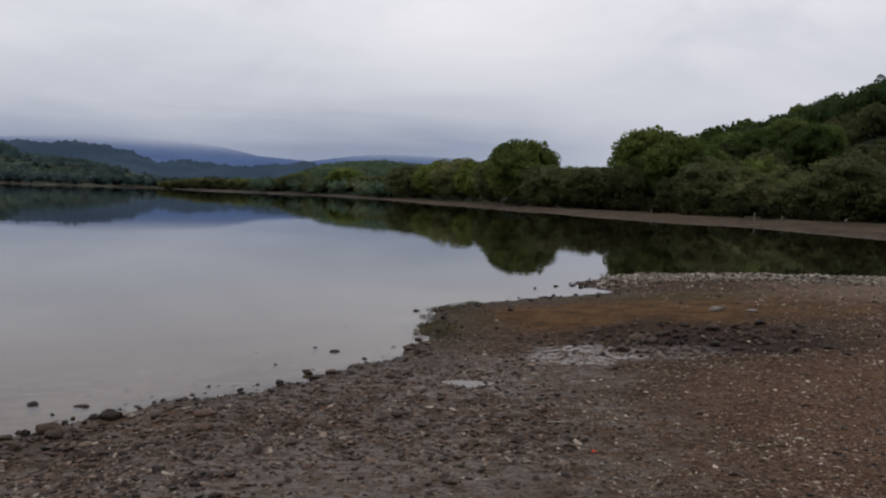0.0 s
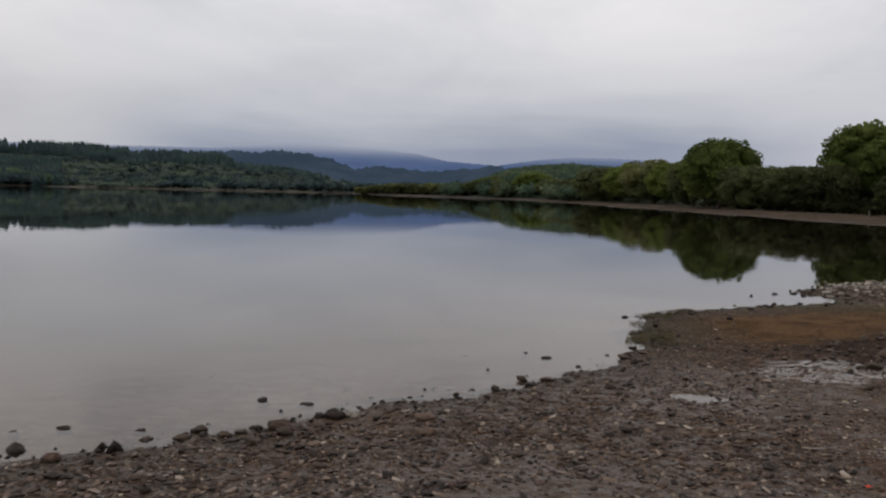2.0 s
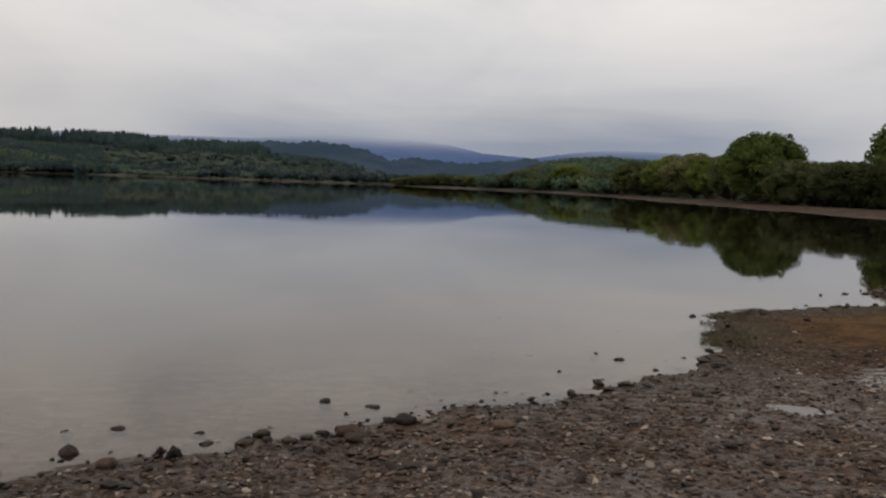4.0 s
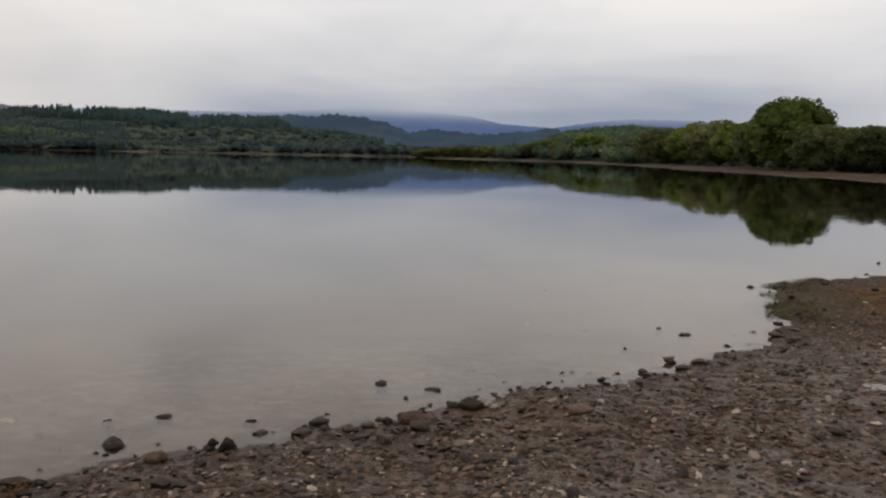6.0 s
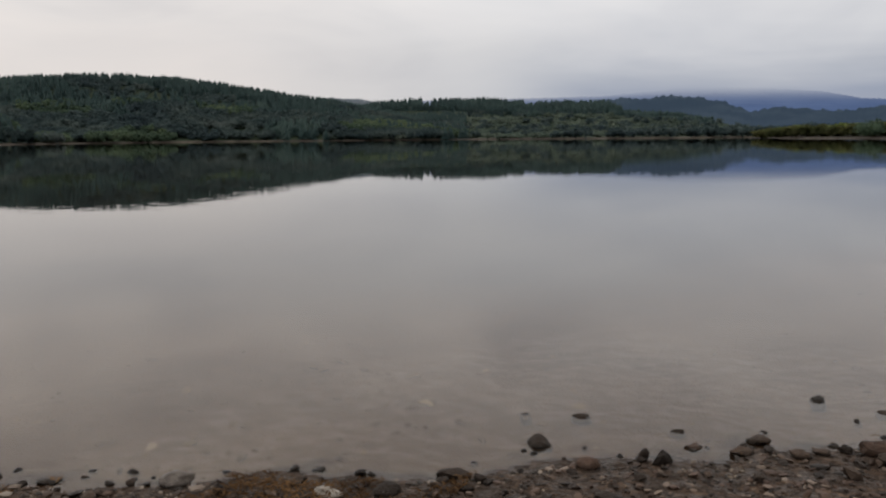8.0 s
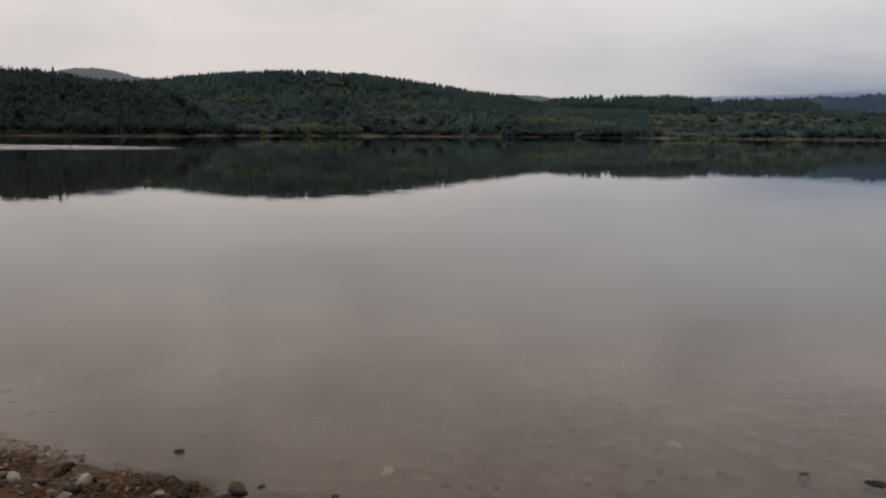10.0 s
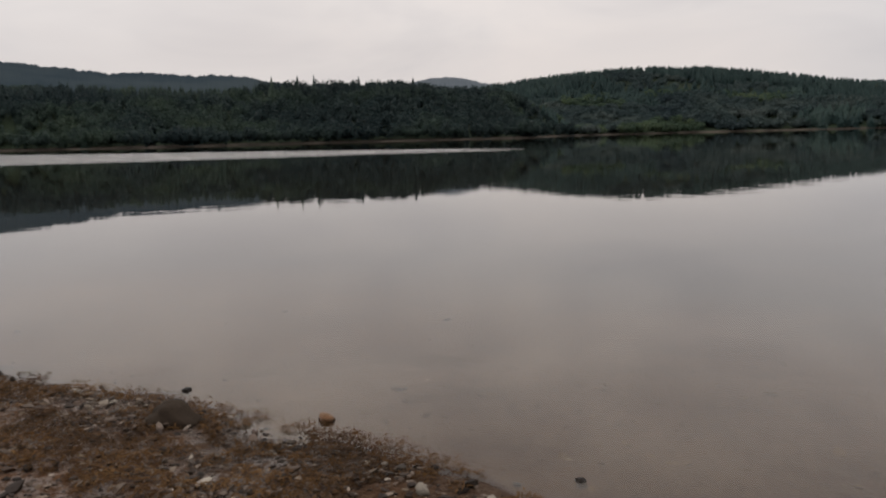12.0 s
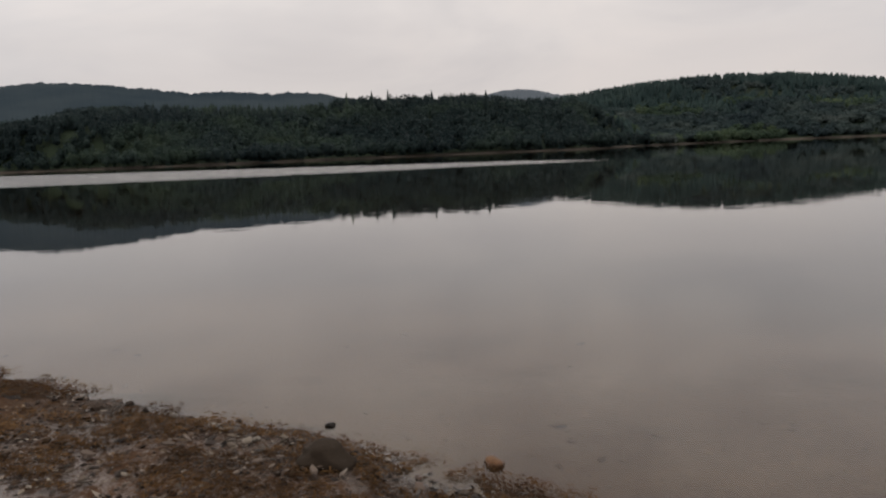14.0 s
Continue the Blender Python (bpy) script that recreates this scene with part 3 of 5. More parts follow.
def land(x, y):
    """Height of the ground above the lake."""
    x, y = np.atleast_1d(np.asarray(x, float)), np.atleast_1d(np.asarray(y, float))
    d = inland(x, y)
    r = np.hypot(x, y)
    far = smooth(r, 28, 60)
    d = d + (1 - far) * ((wave(x, y, 0.55, 3) - 0.5) * 0.32 + (wave(x, y, 0.2, 4) - 0.5) * 0.14) * smooth(np.abs(d), 4, 0) + far * (wave(x, y, 9, 5) - 0.5) * 4
    beach = 0.06 * np.clip(d, 0, 3) + 0.035 * np.clip(d - 3, 0, 7) + (wave(x, y, 0.9, 1) - 0.5) * 0.05 * smooth(d, 0, 1.5) + (wave(x, y, 0.17, 2) - 0.5) * 0.022
    steep = 0.03 + 0.02 * smooth(r, 130, 165) * (1 - smooth(r, 170, 330)) + 0.025 * smooth(r, 270, 340)
    bank = steep * np.clip(d, 0, 8) + (0.006 + 0.008 * smooth(r, 130, 165)) * np.clip(d - 8, 0, 60) + (wave(x, y, 5, 6) - 0.5) * 0.25 * smooth(d, 0, 4)
    h = beach * (1 - far) + bank * far
    bed = -0.09 * np.clip(-d, 0, 1.2) - 0.045 * np.clip(-d - 1.2, 0, 6) - 0.02 * np.clip(-d - 7, 0, 120) + (wave(x, y, 0.17, 2) - 0.5) * 0.022 * (1 - far)
    h = np.where(d >= 0, np.maximum(h, 0.002), np.minimum(bed, -0.002))
    az = np.degrees(np.arctan2(-x, y))
    for foot, crest, tall, line in HILLS.values():
        pts = sorted(line)
        rise = np.interp(az, [p[0] for p in pts], [p[1] for p in pts], left=pts[0][1] if pts[0][0] <= -180 else 0, right=0)
        top = np.maximum(rise * crest + 1.7 - tall, 0)
        t = np.clip((r - foot) / (crest - foot), 0, 1)
        up_ = top * (0.55 * t + 0.45 * t * t * (3 - 2 * t)) * (1 - 0.35 * np.clip((r - crest) / crest, 0, 1))
        h = np.where(d > 4, np.maximum(h, up_ * smooth(d, 4, 25) + (wave(x, y, 30, 7) - 0.5) * 2.0 * t * (up_ > 3)), h)
    h = h + (d > 0) * (wave(x, y, 0.22, 12) - 0.5) * 0.08 * smooth(np.hypot((x - 3.0) / 1.9, (y - 9.8) / 1.5), 1.1, 0.6)
    h = h + (d > 0.15) * shingle_bar(x, y) * (0.05 + 0.05 * (wave(x, y, 0.7, 14) - 0.5)) * smooth(d, 0.15, 0.7)
    pool = np.hypot((x - 0.28) / 0.15 + 0.5 * (y - 7.12), (y - 7.12) / 0.085) + (wave(x, y, 0.12, 9) - 0.5) * 0.7
    h = np.where(pool < 1.6, np.minimum(h, 0.096 + 0.03 * smooth(pool, 0.7, 1.6)), h)
    return h


def mesh_of(name, verts, faces, mat, smooth_shade=True):
    me = bpy.data.meshes.new(name)
    verts = np.asarray(verts, np.float32)
    faces = np.asarray(faces, np.int32)
    k = faces.shape[1]
    me.vertices.add(len(verts))
    me.vertices.foreach_set("co", verts.ravel())
    me.loops.add(faces.size)
    me.loops.foreach_set("vertex_index", faces.ravel())
    me.polygons.add(len(faces))
    me.polygons.foreach_set("loop_start", np.arange(0, faces.size, k, dtype=np.int32))
    me.polygons.foreach_set("loop_total", np.full(len(faces), k, np.int32))
    me.update(calc_edges=True)
    me.polygons.foreach_set("use_smooth", np.full(len(faces), smooth_shade))
    me.materials.append(mat)
    return me


def grid_faces(rows, cols, wrap=False):
    i, j = np.meshgrid(np.arange(rows - 1), np.arange(cols if wrap else cols - 1), indexing="ij")
    i, j = i.ravel(), j.ravel()
    j2 = (j + 1) % cols
    return np.stack([i * cols + j, (i + 1) * cols + j, (i + 1) * cols + j2, i * cols + j2], 1)


def build_ground():
    fine_az = np.concatenate([np.arange(-40, 115, 0.48), np.arange(115, 320, 2.5)])
    rings = [0.4]
    while rings[-1] < 4700:
        r = rings[-1]
        rings.append(r * (1.03 if r < 4 else 1.0105 if r < 13 else 1.018 if r < 22 else 1.03 if r < 600 else 1.12))
    rr, aa = np.meshgrid(rings, np.radians(fine_az), indexing="ij")
    x, y = -rr * np.sin(aa) - 1.0 * np.clip(1 - rr / 30, 0, 1), rr * np.cos(aa) + 0.6 * np.clip(1 - rr / 30, 0, 1)
    z = land(x.ravel(), y.ravel())
    v = np.stack([x.ravel(), y.ravel(), z], 1)
    f = grid_faces(len(rings), len(fine_az), True)
    v = np.vstack([v, [[-0.98, 0.58, float(np.mean(z[:len(fine_az)]))]]])
    k = np.arange(0, len(fine_az) - 1, 2)
    f = np.vstack([f, np.stack([np.full(len(k), len(v) - 1), k, k + 1, (k + 2) % len(fine_az)], 1)])
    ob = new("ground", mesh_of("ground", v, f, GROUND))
    tagged(ob, "gravel beach, lake bed and wooded hills round the lake", "ground", kind="structure")


def build_water():
    x, y = np.meshgrid(np.linspace(-760, 240, 26), np.linspace(-260, 740, 26), indexing="ij")
    v = np.stack([x.ravel(), y.ravel(), np.zeros(x.size)], 1)
    ob = new("water", mesh_of("water", v, grid_faces(26, 26), WATER))
    tagged(ob, "still grey lake water mirroring the cloudy sky", "water", kind="structure")


def build_far_hill(name, line, dist, deep, mat, trees, label, seed):
    """A distant range: crest by bearing and rise, foot on the plain, woods as a rough crest."""
    pts = sorted(line)
    az = np.arange(pts[0][0], pts[-1][0], 0.06)
    crest = np.interp(az, [p[0] for p in pts], [p[1] for p in pts])
    k = np.ones(7) / 7
    crest = np.convolve(np.pad(crest, 3, "edge"), k, "valid")
    rows = np.array([0, 0.12, 0.3, 0.5, 0.7, 0.85, 0.95, 1.0, 1.2])
    v = []
    for s in rows:
        r = dist + deep * s
        hgt = np.where(s > 1, 0.75, math.sin(min(s, 1) * math.pi / 2) ** 0.9) * (crest * (dist + deep) + 1.7)
        x, y = -r * np.sin(np.radians(az)), r * np.cos(np.radians(az))
        bump = (wave(x, y, trees * 3.2, seed) - 0.5) * trees * 1.6 + (wave(x, y, trees * 0.8, seed + 1) - 0.5) * trees * 1.1
        v.append(np.stack([x, y, hgt * (1 if s else 0) + bump * (0.2 < s) - (3 if s == 0 else 0)], 1))
    ob = new(name, mesh_of(name, np.vstack(v), grid_faces(len(rows), len(az)), mat))
    return tagged(ob, label, "hill", kind="structure")


# ---- trees ----
def ball(level):
    bm = bmesh.new()
    bmesh.ops.create_icosphere(bm, subdivisions=level, radius=1.0)
    bm.verts.ensure_lookup_table()
    v, f = np.array([q.co[:] for q in bm.verts]), np.array([[q.index for q in p.verts] for p in bm.faces])
    bm.free()
    return v, f


BALLS = {1: ball(1), 2: ball(2)}


def cards(rng, blobs, count, size, tilt=0.55, flat=0.8):
    """Leaf sprays as small bent lozenges over the outside of leafy lumps (x, y, z, radius)."""
    blobs = np.asarray(blobs, float)
    pick = rng.choice(len(blobs), count, p=blobs[:, 3] ** 2 / np.sum(blobs[:, 3] ** 2))
    u = rng.normal(size=(count, 3))
    u[:, 2] += 0.25
    u /= np.linalg.norm(u, axis=1)[:, None]
    b = blobs[pick]
    p = b[:, :3] + u * (b[:, 3] * rng.uniform(0.66, 1.02, count))[:, None] * np.array([1, 1, flat])
    nrm = u + rng.normal(size=(count, 3)) * tilt
    nrm /= np.linalg.norm(nrm, axis=1)[:, None]
    t = np.cross(nrm, rng.normal(size=(count, 3)))
    t /= np.linalg.norm(t, axis=1)[:, None]
    s = np.cross(nrm, t)
    a = size * rng.uniform(0.6, 1.35, count)[:, None]
    c = a * rng.uniform(0.5, 0.95, (count, 1))
    bend = nrm * a * 0.18
    v = np.stack([p - t * a * 0.5, p - s * c * 0.5 + bend, p + t * a * 0.5, p + s * c * 0.5 + bend], 1).reshape(-1, 3)
    q = np.arange(count * 4).reshape(-1, 4)
    return v, np.vstack([q[:, [0, 1, 2]], q[:, [0, 2, 3]]])


def hearts(rng, blobs, level=1, fill=0.86, flat=0.8, rough=0.16):
    """The close inner foliage of leafy lumps, as rough closed shapes."""
    bv, bf = BALLS[level]
    out = []
    for x, y, z, r in blobs:
        k = 1 + rng.uniform(-rough, rough, (len(bv), 1))
        out.append((bv * k * r * fill * np.array([1, 1, flat]) + np.array([x, y, z]), bf))
    return join(out)


def tube(points, radii, sides=7):
    """Vertices and faces of a tapered limb along points."""
    v, f = [], []
    for k, (p, r) in enumerate(zip(points, radii)):
        p = Vector(p)
        d = (Vector(points[min(k + 1, len(points) - 1)]) - Vector(points[max(k - 1, 0)])).normalized()
        a = d.cross(Vector((0.3, 1, 0.2))).normalized()
        b = d.cross(a)
        for q in range(sides):
            w_ = 2 * math.pi * q / sides
            v.append(p + a * math.cos(w_) * r + b * math.sin(w_) * r)
    for k in range(len(points) - 1):
        for q in range(sides):
            f.append((k * sides + q, k * sides + (q + 1) % sides, (k + 1) * sides + (q + 1) % sides, (k + 1) * sides + q))
    return [tuple(x) for x in v], f


def join(parts):
    vs, fs, off = [], [], 0
    for v, f in parts:
        vs.append(np.asarray(v, float))
        fs.append(np.asarray(f, int) + off)
        off += len(v)
    return np.vstack(vs), np.vstack(fs)


def part(name, me, parent, label=""):
    ob = new(name, me)
    ob.parent = parent
    if label:
        ob["label"] = label
    return ob


def make_tree(seed, mat, leaf, count, spread=0.5, low=0.15, kind="round", lumps=30):
    """A broadleaf tree 10 m high: tapered trunk with limbs, and a crown of leaf sprays in uneven lumps."""
    rng = np.random.default_rng(seed)
    root = new("tree")
    limbs = []
    lean = rng.normal(size=2) * 0.35
    trunk = [(lean[0] * t * t, lean[1] * t * t, -0.4 + 7.2 * t) for t in (0, 0.06, 0.2, 0.4, 0.6, 0.8, 1)]
    limbs.append(tube(trunk, [0.42, 0.32, 0.26, 0.22, 0.17, 0.11, 0.04]))
    for k in range(9):
        a = 2.4 * k + rng.uniform(-0.4, 0.4)
        t = low + (0.9 - low) * (k + 0.5) / 9
        b = Vector((lean[0] * t * t, lean[1] * t * t, -0.4 + 7.2 * t * 0.8))
        reach = 10 * spread * (0.95 - 0.55 * abs(t - 0.42)) * rng.uniform(0.6, 0.85)
        e = b + Vector((math.cos(a) * reach, math.sin(a) * reach, reach * rng.uniform(0.15, 0.5)))
        limbs.append(tube([b, b.lerp(e, 0.5) + Vector((0, 0, -0.25)), e], [0.13, 0.09, 0.03], 5))
    # the crown: heaped lumps of leaves over a dome, with smaller sprays breaking its outline
    foot = low * 10
    half, mid_ = (10 - foot) * 0.5, foot + (10 - foot) * 0.48
    ragged = 0.06 if kind == "round" else 0.13
    heaps, tufts = [], []
    for k in range(lumps):
        uz = 1 - 1.8 * (k + 0.5) / lumps
        a = 2.4 * k + rng.uniform(-0.4, 0.4)
        q = 0.68 + rng.uniform(-ragged, ragged)
        w_ = math.sqrt(max(1 - uz * uz, 0)) ** 0.9 * 5 * q
        heaps.append((math.cos(a) * w_ + lean[0], math.sin(a) * w_ + lean[1], mid_ + uz * half * q, rng.uniform(1.15, 1.75)))
    for k in range(lumps * 2):
        uz = 1 - 1.9 * (k + 0.5) / (lumps * 2)
        a = 2.4 * k + rng.uniform(-0.7, 0.7)
        q = 0.8 + rng.uniform(-ragged, ragged)
        w_ = math.sqrt(max(1 - uz * uz, 0)) ** 0.9 * 5 * q
        tufts.append((math.cos(a) * w_ + lean[0], math.sin(a) * w_ + lean[1], mid_ + uz * half * q, rng.uniform(0.45, 0.85)))
    core = [(lean[0], lean[1], mid_ + h * half, 5 * k) for h, k in ((-0.35, 0.56), (0.05, 0.6), (0.35, 0.45))]
    v, f = join(limbs)
    part("trunk", mesh_of("trunk", v, f, BARK), root, "grey-brown trunk and limbs")
    v, f = join([hearts(rng, heaps, 1, 0.6, 0.9, 0.35), hearts(rng, core, 2, 0.9, 0.95, 0.3), cards(rng, heaps, int(count * 0.62), leaf * 1.1, 1.0), cards(rng, tufts, int(count * 0.45), leaf * 1.1, 0.8)])
    v[:, 2] = np.where(v[:, 2] < 0.25, 0.25 + rng.uniform(0, 0.4, len(v)), v[:, 2])
    v[:, 2] *= 10 / v[:, 2].max()
    v[:, :2] *= 5 / np.percentile(np.abs(v[:, :2]), 99)
    part("crown", mesh_of("crown", v, f, mat), root)
    return root


def far_crown(rng, x, y, z, tall, wide, out, leafy=40, size=0.7, fill=0.8):
    """One distant broadleaf crown: a rounded head with smaller heads round it, and leaf sprays all over the outside."""
    squash = tall / wide * 0.95
    main = [(x, y, z + tall * 0.46, wide * 0.42)]
    turn = rng.uniform(0, 6.28)
    side = [(x + math.cos(turn + 2.6 * k) * wide * 0.27, y + math.sin(turn + 2.6 * k) * wide * 0.27, z + tall * rng.uniform(0.34, 0.72), wide * rng.uniform(0.2, 0.29)) for k in range(2)]
    out.append(hearts(rng, main, 1, fill * 0.85, squash, 0.4))
    out.append(cards(rng, main + side, int(leafy * 1.75), size * 1.25, 0.6, squash))


def far_spruce(rng, x, y, z, tall, wide, out):
    """One distant conifer: a ragged cone of drooping boughs round a spire."""
    v, f = [], []
    k, m = 5, 6
    for t in range(k):
        h0, r0 = z + tall * (0.05 + 0.82 * t / k), wide * 0.5 * (1 - t / k) ** 0.8 + 0.12
        ph, b = rng.uniform(0, 6.28), len(v)
        v.append((x, y, h0 + tall * 0.24))
        for q in range(m):
            a = ph + 6.283 * q / m
            r = r0 * rng.uniform(0.72, 1.15)
            v.append((x + math.cos(a) * r, y + math.sin(a) * r, h0 - tall * 0.04 * rng.uniform(0.3, 1.5)))
        f += [(b, b + 1 + q, b + 1 + (q + 1) % m) for q in range(m)]
    out.append((v, f))


def scatter(rng, az0, az1, r0, r1, step, clear=5.0):
    """Uneven planting over a sector of the land, as x, y, z rows."""
    a = math.radians(az1 - az0)
    n = int(a * (r1 * r1 - r0 * r0) / 2 / step ** 2)
    r = np.sqrt(rng.uniform(r0 * r0, r1 * r1, n))
    az = np.radians(rng.uniform(az0, az1, n))
    x, y = -r * np.sin(az), r * np.cos(az)
    ok = inland(x, y) > clear
    x, y = x[ok], y[ok]
    return np.stack([x, y, land(x, y)], 1)


def stuff(name, out, mat, label, category, shade=True):
    v, f = join(out)
    ob = new(name, mesh_of(name, v, f, mat, shade))
    return tagged(ob, label, category, kind="stuff")


build_ground()
build_water()

# the bluish and pale tones, and the emission, are painted haze
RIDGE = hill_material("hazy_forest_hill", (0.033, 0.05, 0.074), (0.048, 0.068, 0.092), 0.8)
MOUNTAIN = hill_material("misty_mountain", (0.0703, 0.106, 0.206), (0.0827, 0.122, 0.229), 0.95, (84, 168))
HEADLAND = hill_material("hazy_dark_hill", (0.03, 0.043, 0.053), (0.046, 0.059, 0.066), 0.6)
HAZE_PALE_HILL = hill_material("haze_pale_hill", (0.10, 0.115, 0.13), (0.13, 0.145, 0.155), 0.9)
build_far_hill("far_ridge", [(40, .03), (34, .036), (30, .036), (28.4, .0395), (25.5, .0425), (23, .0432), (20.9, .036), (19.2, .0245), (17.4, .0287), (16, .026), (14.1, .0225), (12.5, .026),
                             (11.1, .0297), (9.6, .0312), (8.8, .0282), (6, .022), (0, .015)], 1250, 350, RIDGE, 6, "forested ridge painted dark blue with haze", 11)
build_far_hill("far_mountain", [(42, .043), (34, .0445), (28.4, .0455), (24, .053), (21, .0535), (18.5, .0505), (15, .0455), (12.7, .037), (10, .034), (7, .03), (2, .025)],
               2300, 900, MOUNTAIN, 2, "mountain painted haze-blue, its top fading into low cloud", 21)
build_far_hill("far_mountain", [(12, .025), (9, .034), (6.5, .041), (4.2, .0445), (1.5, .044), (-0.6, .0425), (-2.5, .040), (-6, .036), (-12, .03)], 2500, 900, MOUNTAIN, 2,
               "mountain painted haze-blue, its top fading into low cloud", 31)
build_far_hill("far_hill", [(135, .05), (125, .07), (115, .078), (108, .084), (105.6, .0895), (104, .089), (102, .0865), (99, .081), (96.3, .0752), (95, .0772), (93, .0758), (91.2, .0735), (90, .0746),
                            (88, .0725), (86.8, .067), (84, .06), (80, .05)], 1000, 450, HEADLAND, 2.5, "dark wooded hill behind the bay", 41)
build_far_hill("far_hill", [(79, .055), (76.9, .0645), (75.6, .0683), (74.5, .069), (73.4, .0675), (72.2, .062), (70, .055)], 2200, 500, HAZE_PALE_HILL, 3, "bare hill far behind the woods, painted pale with haze", 51)
build_far_hill("far_hill", [(52, .04), (49, .0445), (47.2, .0475), (45.2, .0458), (44, .042), (40, .035)], 1900, 400, HAZE_PALE_HILL, 3, "bare hill far behind the woods, painted pale with haze", 61)

# ---- woods on the hills ----
rng = np.random.default_rng(5)
bays, broad, slopes, firs, scrub = [], [], [], [], []
for x, y, z in scatter(rng, 66, 116, 318, 482, 3.8, 3.0):
    az, r = math.degrees(math.atan2(-x, y)), math.hypot(x, y)
    if (89 < az < 105.2 and r > 438) or rng.random() < (0.25 if r > 440 else 0.05):
        far_spruce(rng, x, y, z, rng.uniform(6, 8.5), rng.uniform(3.6, 4.8), bays)
    else:
        far_crown(rng, x, y, z, rng.uniform(5.5, 9.5), rng.uniform(3.8, 6.8), bays, 26, 0.95, 0.8)
for x, y, z in scatter(rng, 99, 116, 450, 560, 5.6):
    far_crown(rng, x, y, z, rng.uniform(5.5, 8.5), rng.uniform(6.5, 9.5), bays, 24, 1.0)
for x, y, z in scatter(rng, 38, 81, 640, 775, 4.7):
    if wave(x, y, 55, 72) > 0.79 and math.hypot(x, y) < 745:
        if rng.random() < 0.5:
            far_crown(rng, x, y, z, rng.uniform(5.5, 7.5), rng.uniform(6, 9), slopes, 30, 1.3)
    else:
        far_spruce(rng, x, y, z, rng.uniform(6.6, 8.6), rng.uniform(4.4, 6.0), firs)
for x, y, z in scatter(rng, 38, 73, 490, 655, 5.4, 3.0):
    if wave(x, y, 38, 71) > 0.74:
        far_spruce(rng, x, y, z, rng.uniform(7, 9.5), rng.uniform(6, 8), firs)
    else:
        far_crown(rng, x, y, z, rng.uniform(5.5, 8.0), rng.uniform(8, 12), slopes if wave(x, y, 48, 73) > 0.42 else broad, 36, 1.5)
for x, y, z in scatter(rng, 21.5, 47, 790, 965, 6.0):
    az, r = math.degrees(math.atan2(-x, y)), math.hypot(x, y)
    if (not 40.2 < az < 40.9 or r < 900) and r > 800 + 80 * float(smooth(az, 35, 41)) + 50 * (float(wave(x, y, 60, 75)) - 0.5):
        k = (1.0 if az > 34 else 0.85) if az > 27.3 else rng.uniform(0.25, 0.55)
        k *= 0.72 if 33.0 < az < 34.0 else 1.0
        far_spruce(rng, x, y, z, rng.uniform(7.5, 12) * k, rng.uniform(5.5, 8), firs)
for x, y, z in scatter(rng, 14, 48, 450, 810, 9.0, 3.5):
    r = math.hypot(x, y)
    if r < 535 or rng.random() < 0.14:
        far_crown(rng, x, y, z, rng.uniform(4.5, 7.5), rng.uniform(8, 12), slopes, 30, 1.7)
    elif rng.random() < 0.75:
        far_crown(rng, x, y, z, rng.uniform(3.0, 4.5), rng.uniform(9, 13), scrub, 16, 1.9)
for x, y, z in scatter(rng, -12, 13, 205, 440, 6.8):
    far_crown(rng, x, y, z, rng.uniform(4.5, 6.5), rng.uniform(6, 9), broad, 50, 0.85)
# a closed row of firs along the crest
for x, y, z in scatter(np.random.default_rng(6), 44, 80, 742, 774, 5.5):
    far_spruce(rng, x, y, z, rng.uniform(6.0, 7.6), rng.uniform(4.4, 6.0), firs)
# the tall pines that stand out of the bay's ridge
for az, r, h in ((86.3, 430, 17), (85.6, 436, 12), (84.6, 440, 15), (83.5, 430, 17.5), (82.9, 436, 13), (80.5, 445, 13), (79.2, 440, 12), (76.8, 450, 12)):
    x, y = polar(az, r)
    far_spruce(rng, x, y, float(land(x, y)[0]), h, 5.5, bays)
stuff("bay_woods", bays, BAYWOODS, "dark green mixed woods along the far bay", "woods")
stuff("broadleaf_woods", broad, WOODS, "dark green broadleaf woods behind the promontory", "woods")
stuff("slope_woods", slopes, SLOPEWOODS, "mixed woods on the far slopes, greyed blue with painted haze", "woods")
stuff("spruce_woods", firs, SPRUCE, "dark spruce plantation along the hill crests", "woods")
stuff("hill_scrub", scrub, HEATH, "pale green scrub on the open hillside, its colour blued for haze", "scrub")

# ---- single trees on the near bank ----
PROTOS = {
    "oak": make_tree(1, OAK, 0.37, 5800, 0.48, 0.05),
    "oak2": make_tree(2, DARK_OAK, 0.37, 5800, 0.5, 0.17),
    "willow": make_tree(3, WILLOW, 0.37, 5400, 0.5, 0.0, "ragged"),
    "willow2": make_tree(4, WILLOW, 0.37, 5400, 0.55, 0.0, "ragged"),
    "bright": make_tree(6, BRIGHT, 0.37, 5400, 0.5, 0.06),
    "hill": make_tree(7, DARK_OAK, 0.55, 2700, 0.48, 0.06, "round", 15),
    "hill2": make_tree(8, WILLOW, 0.55, 2700, 0.52, 0.05, "ragged", 15),
    "hill3": make_tree(9, BRIGHT, 0.55, 2700, 0.5, 0.06, "round", 15),
}
LABELS = {"oak": "broad dark green oak on the lake bank", "oak2": "tall dark green oak with sky showing through its edge", "willow": "grey-green willow beside the water",
          "willow2": "bushy olive-green willow beside the water", "bright": "yellow-green bushy tree beside the water", "hill": "dark green tree on the wooded hillside",
          "hill2": "bushy olive-green tree above the lake shore", "hill3": "bushy bright green tree above the lake shore"}
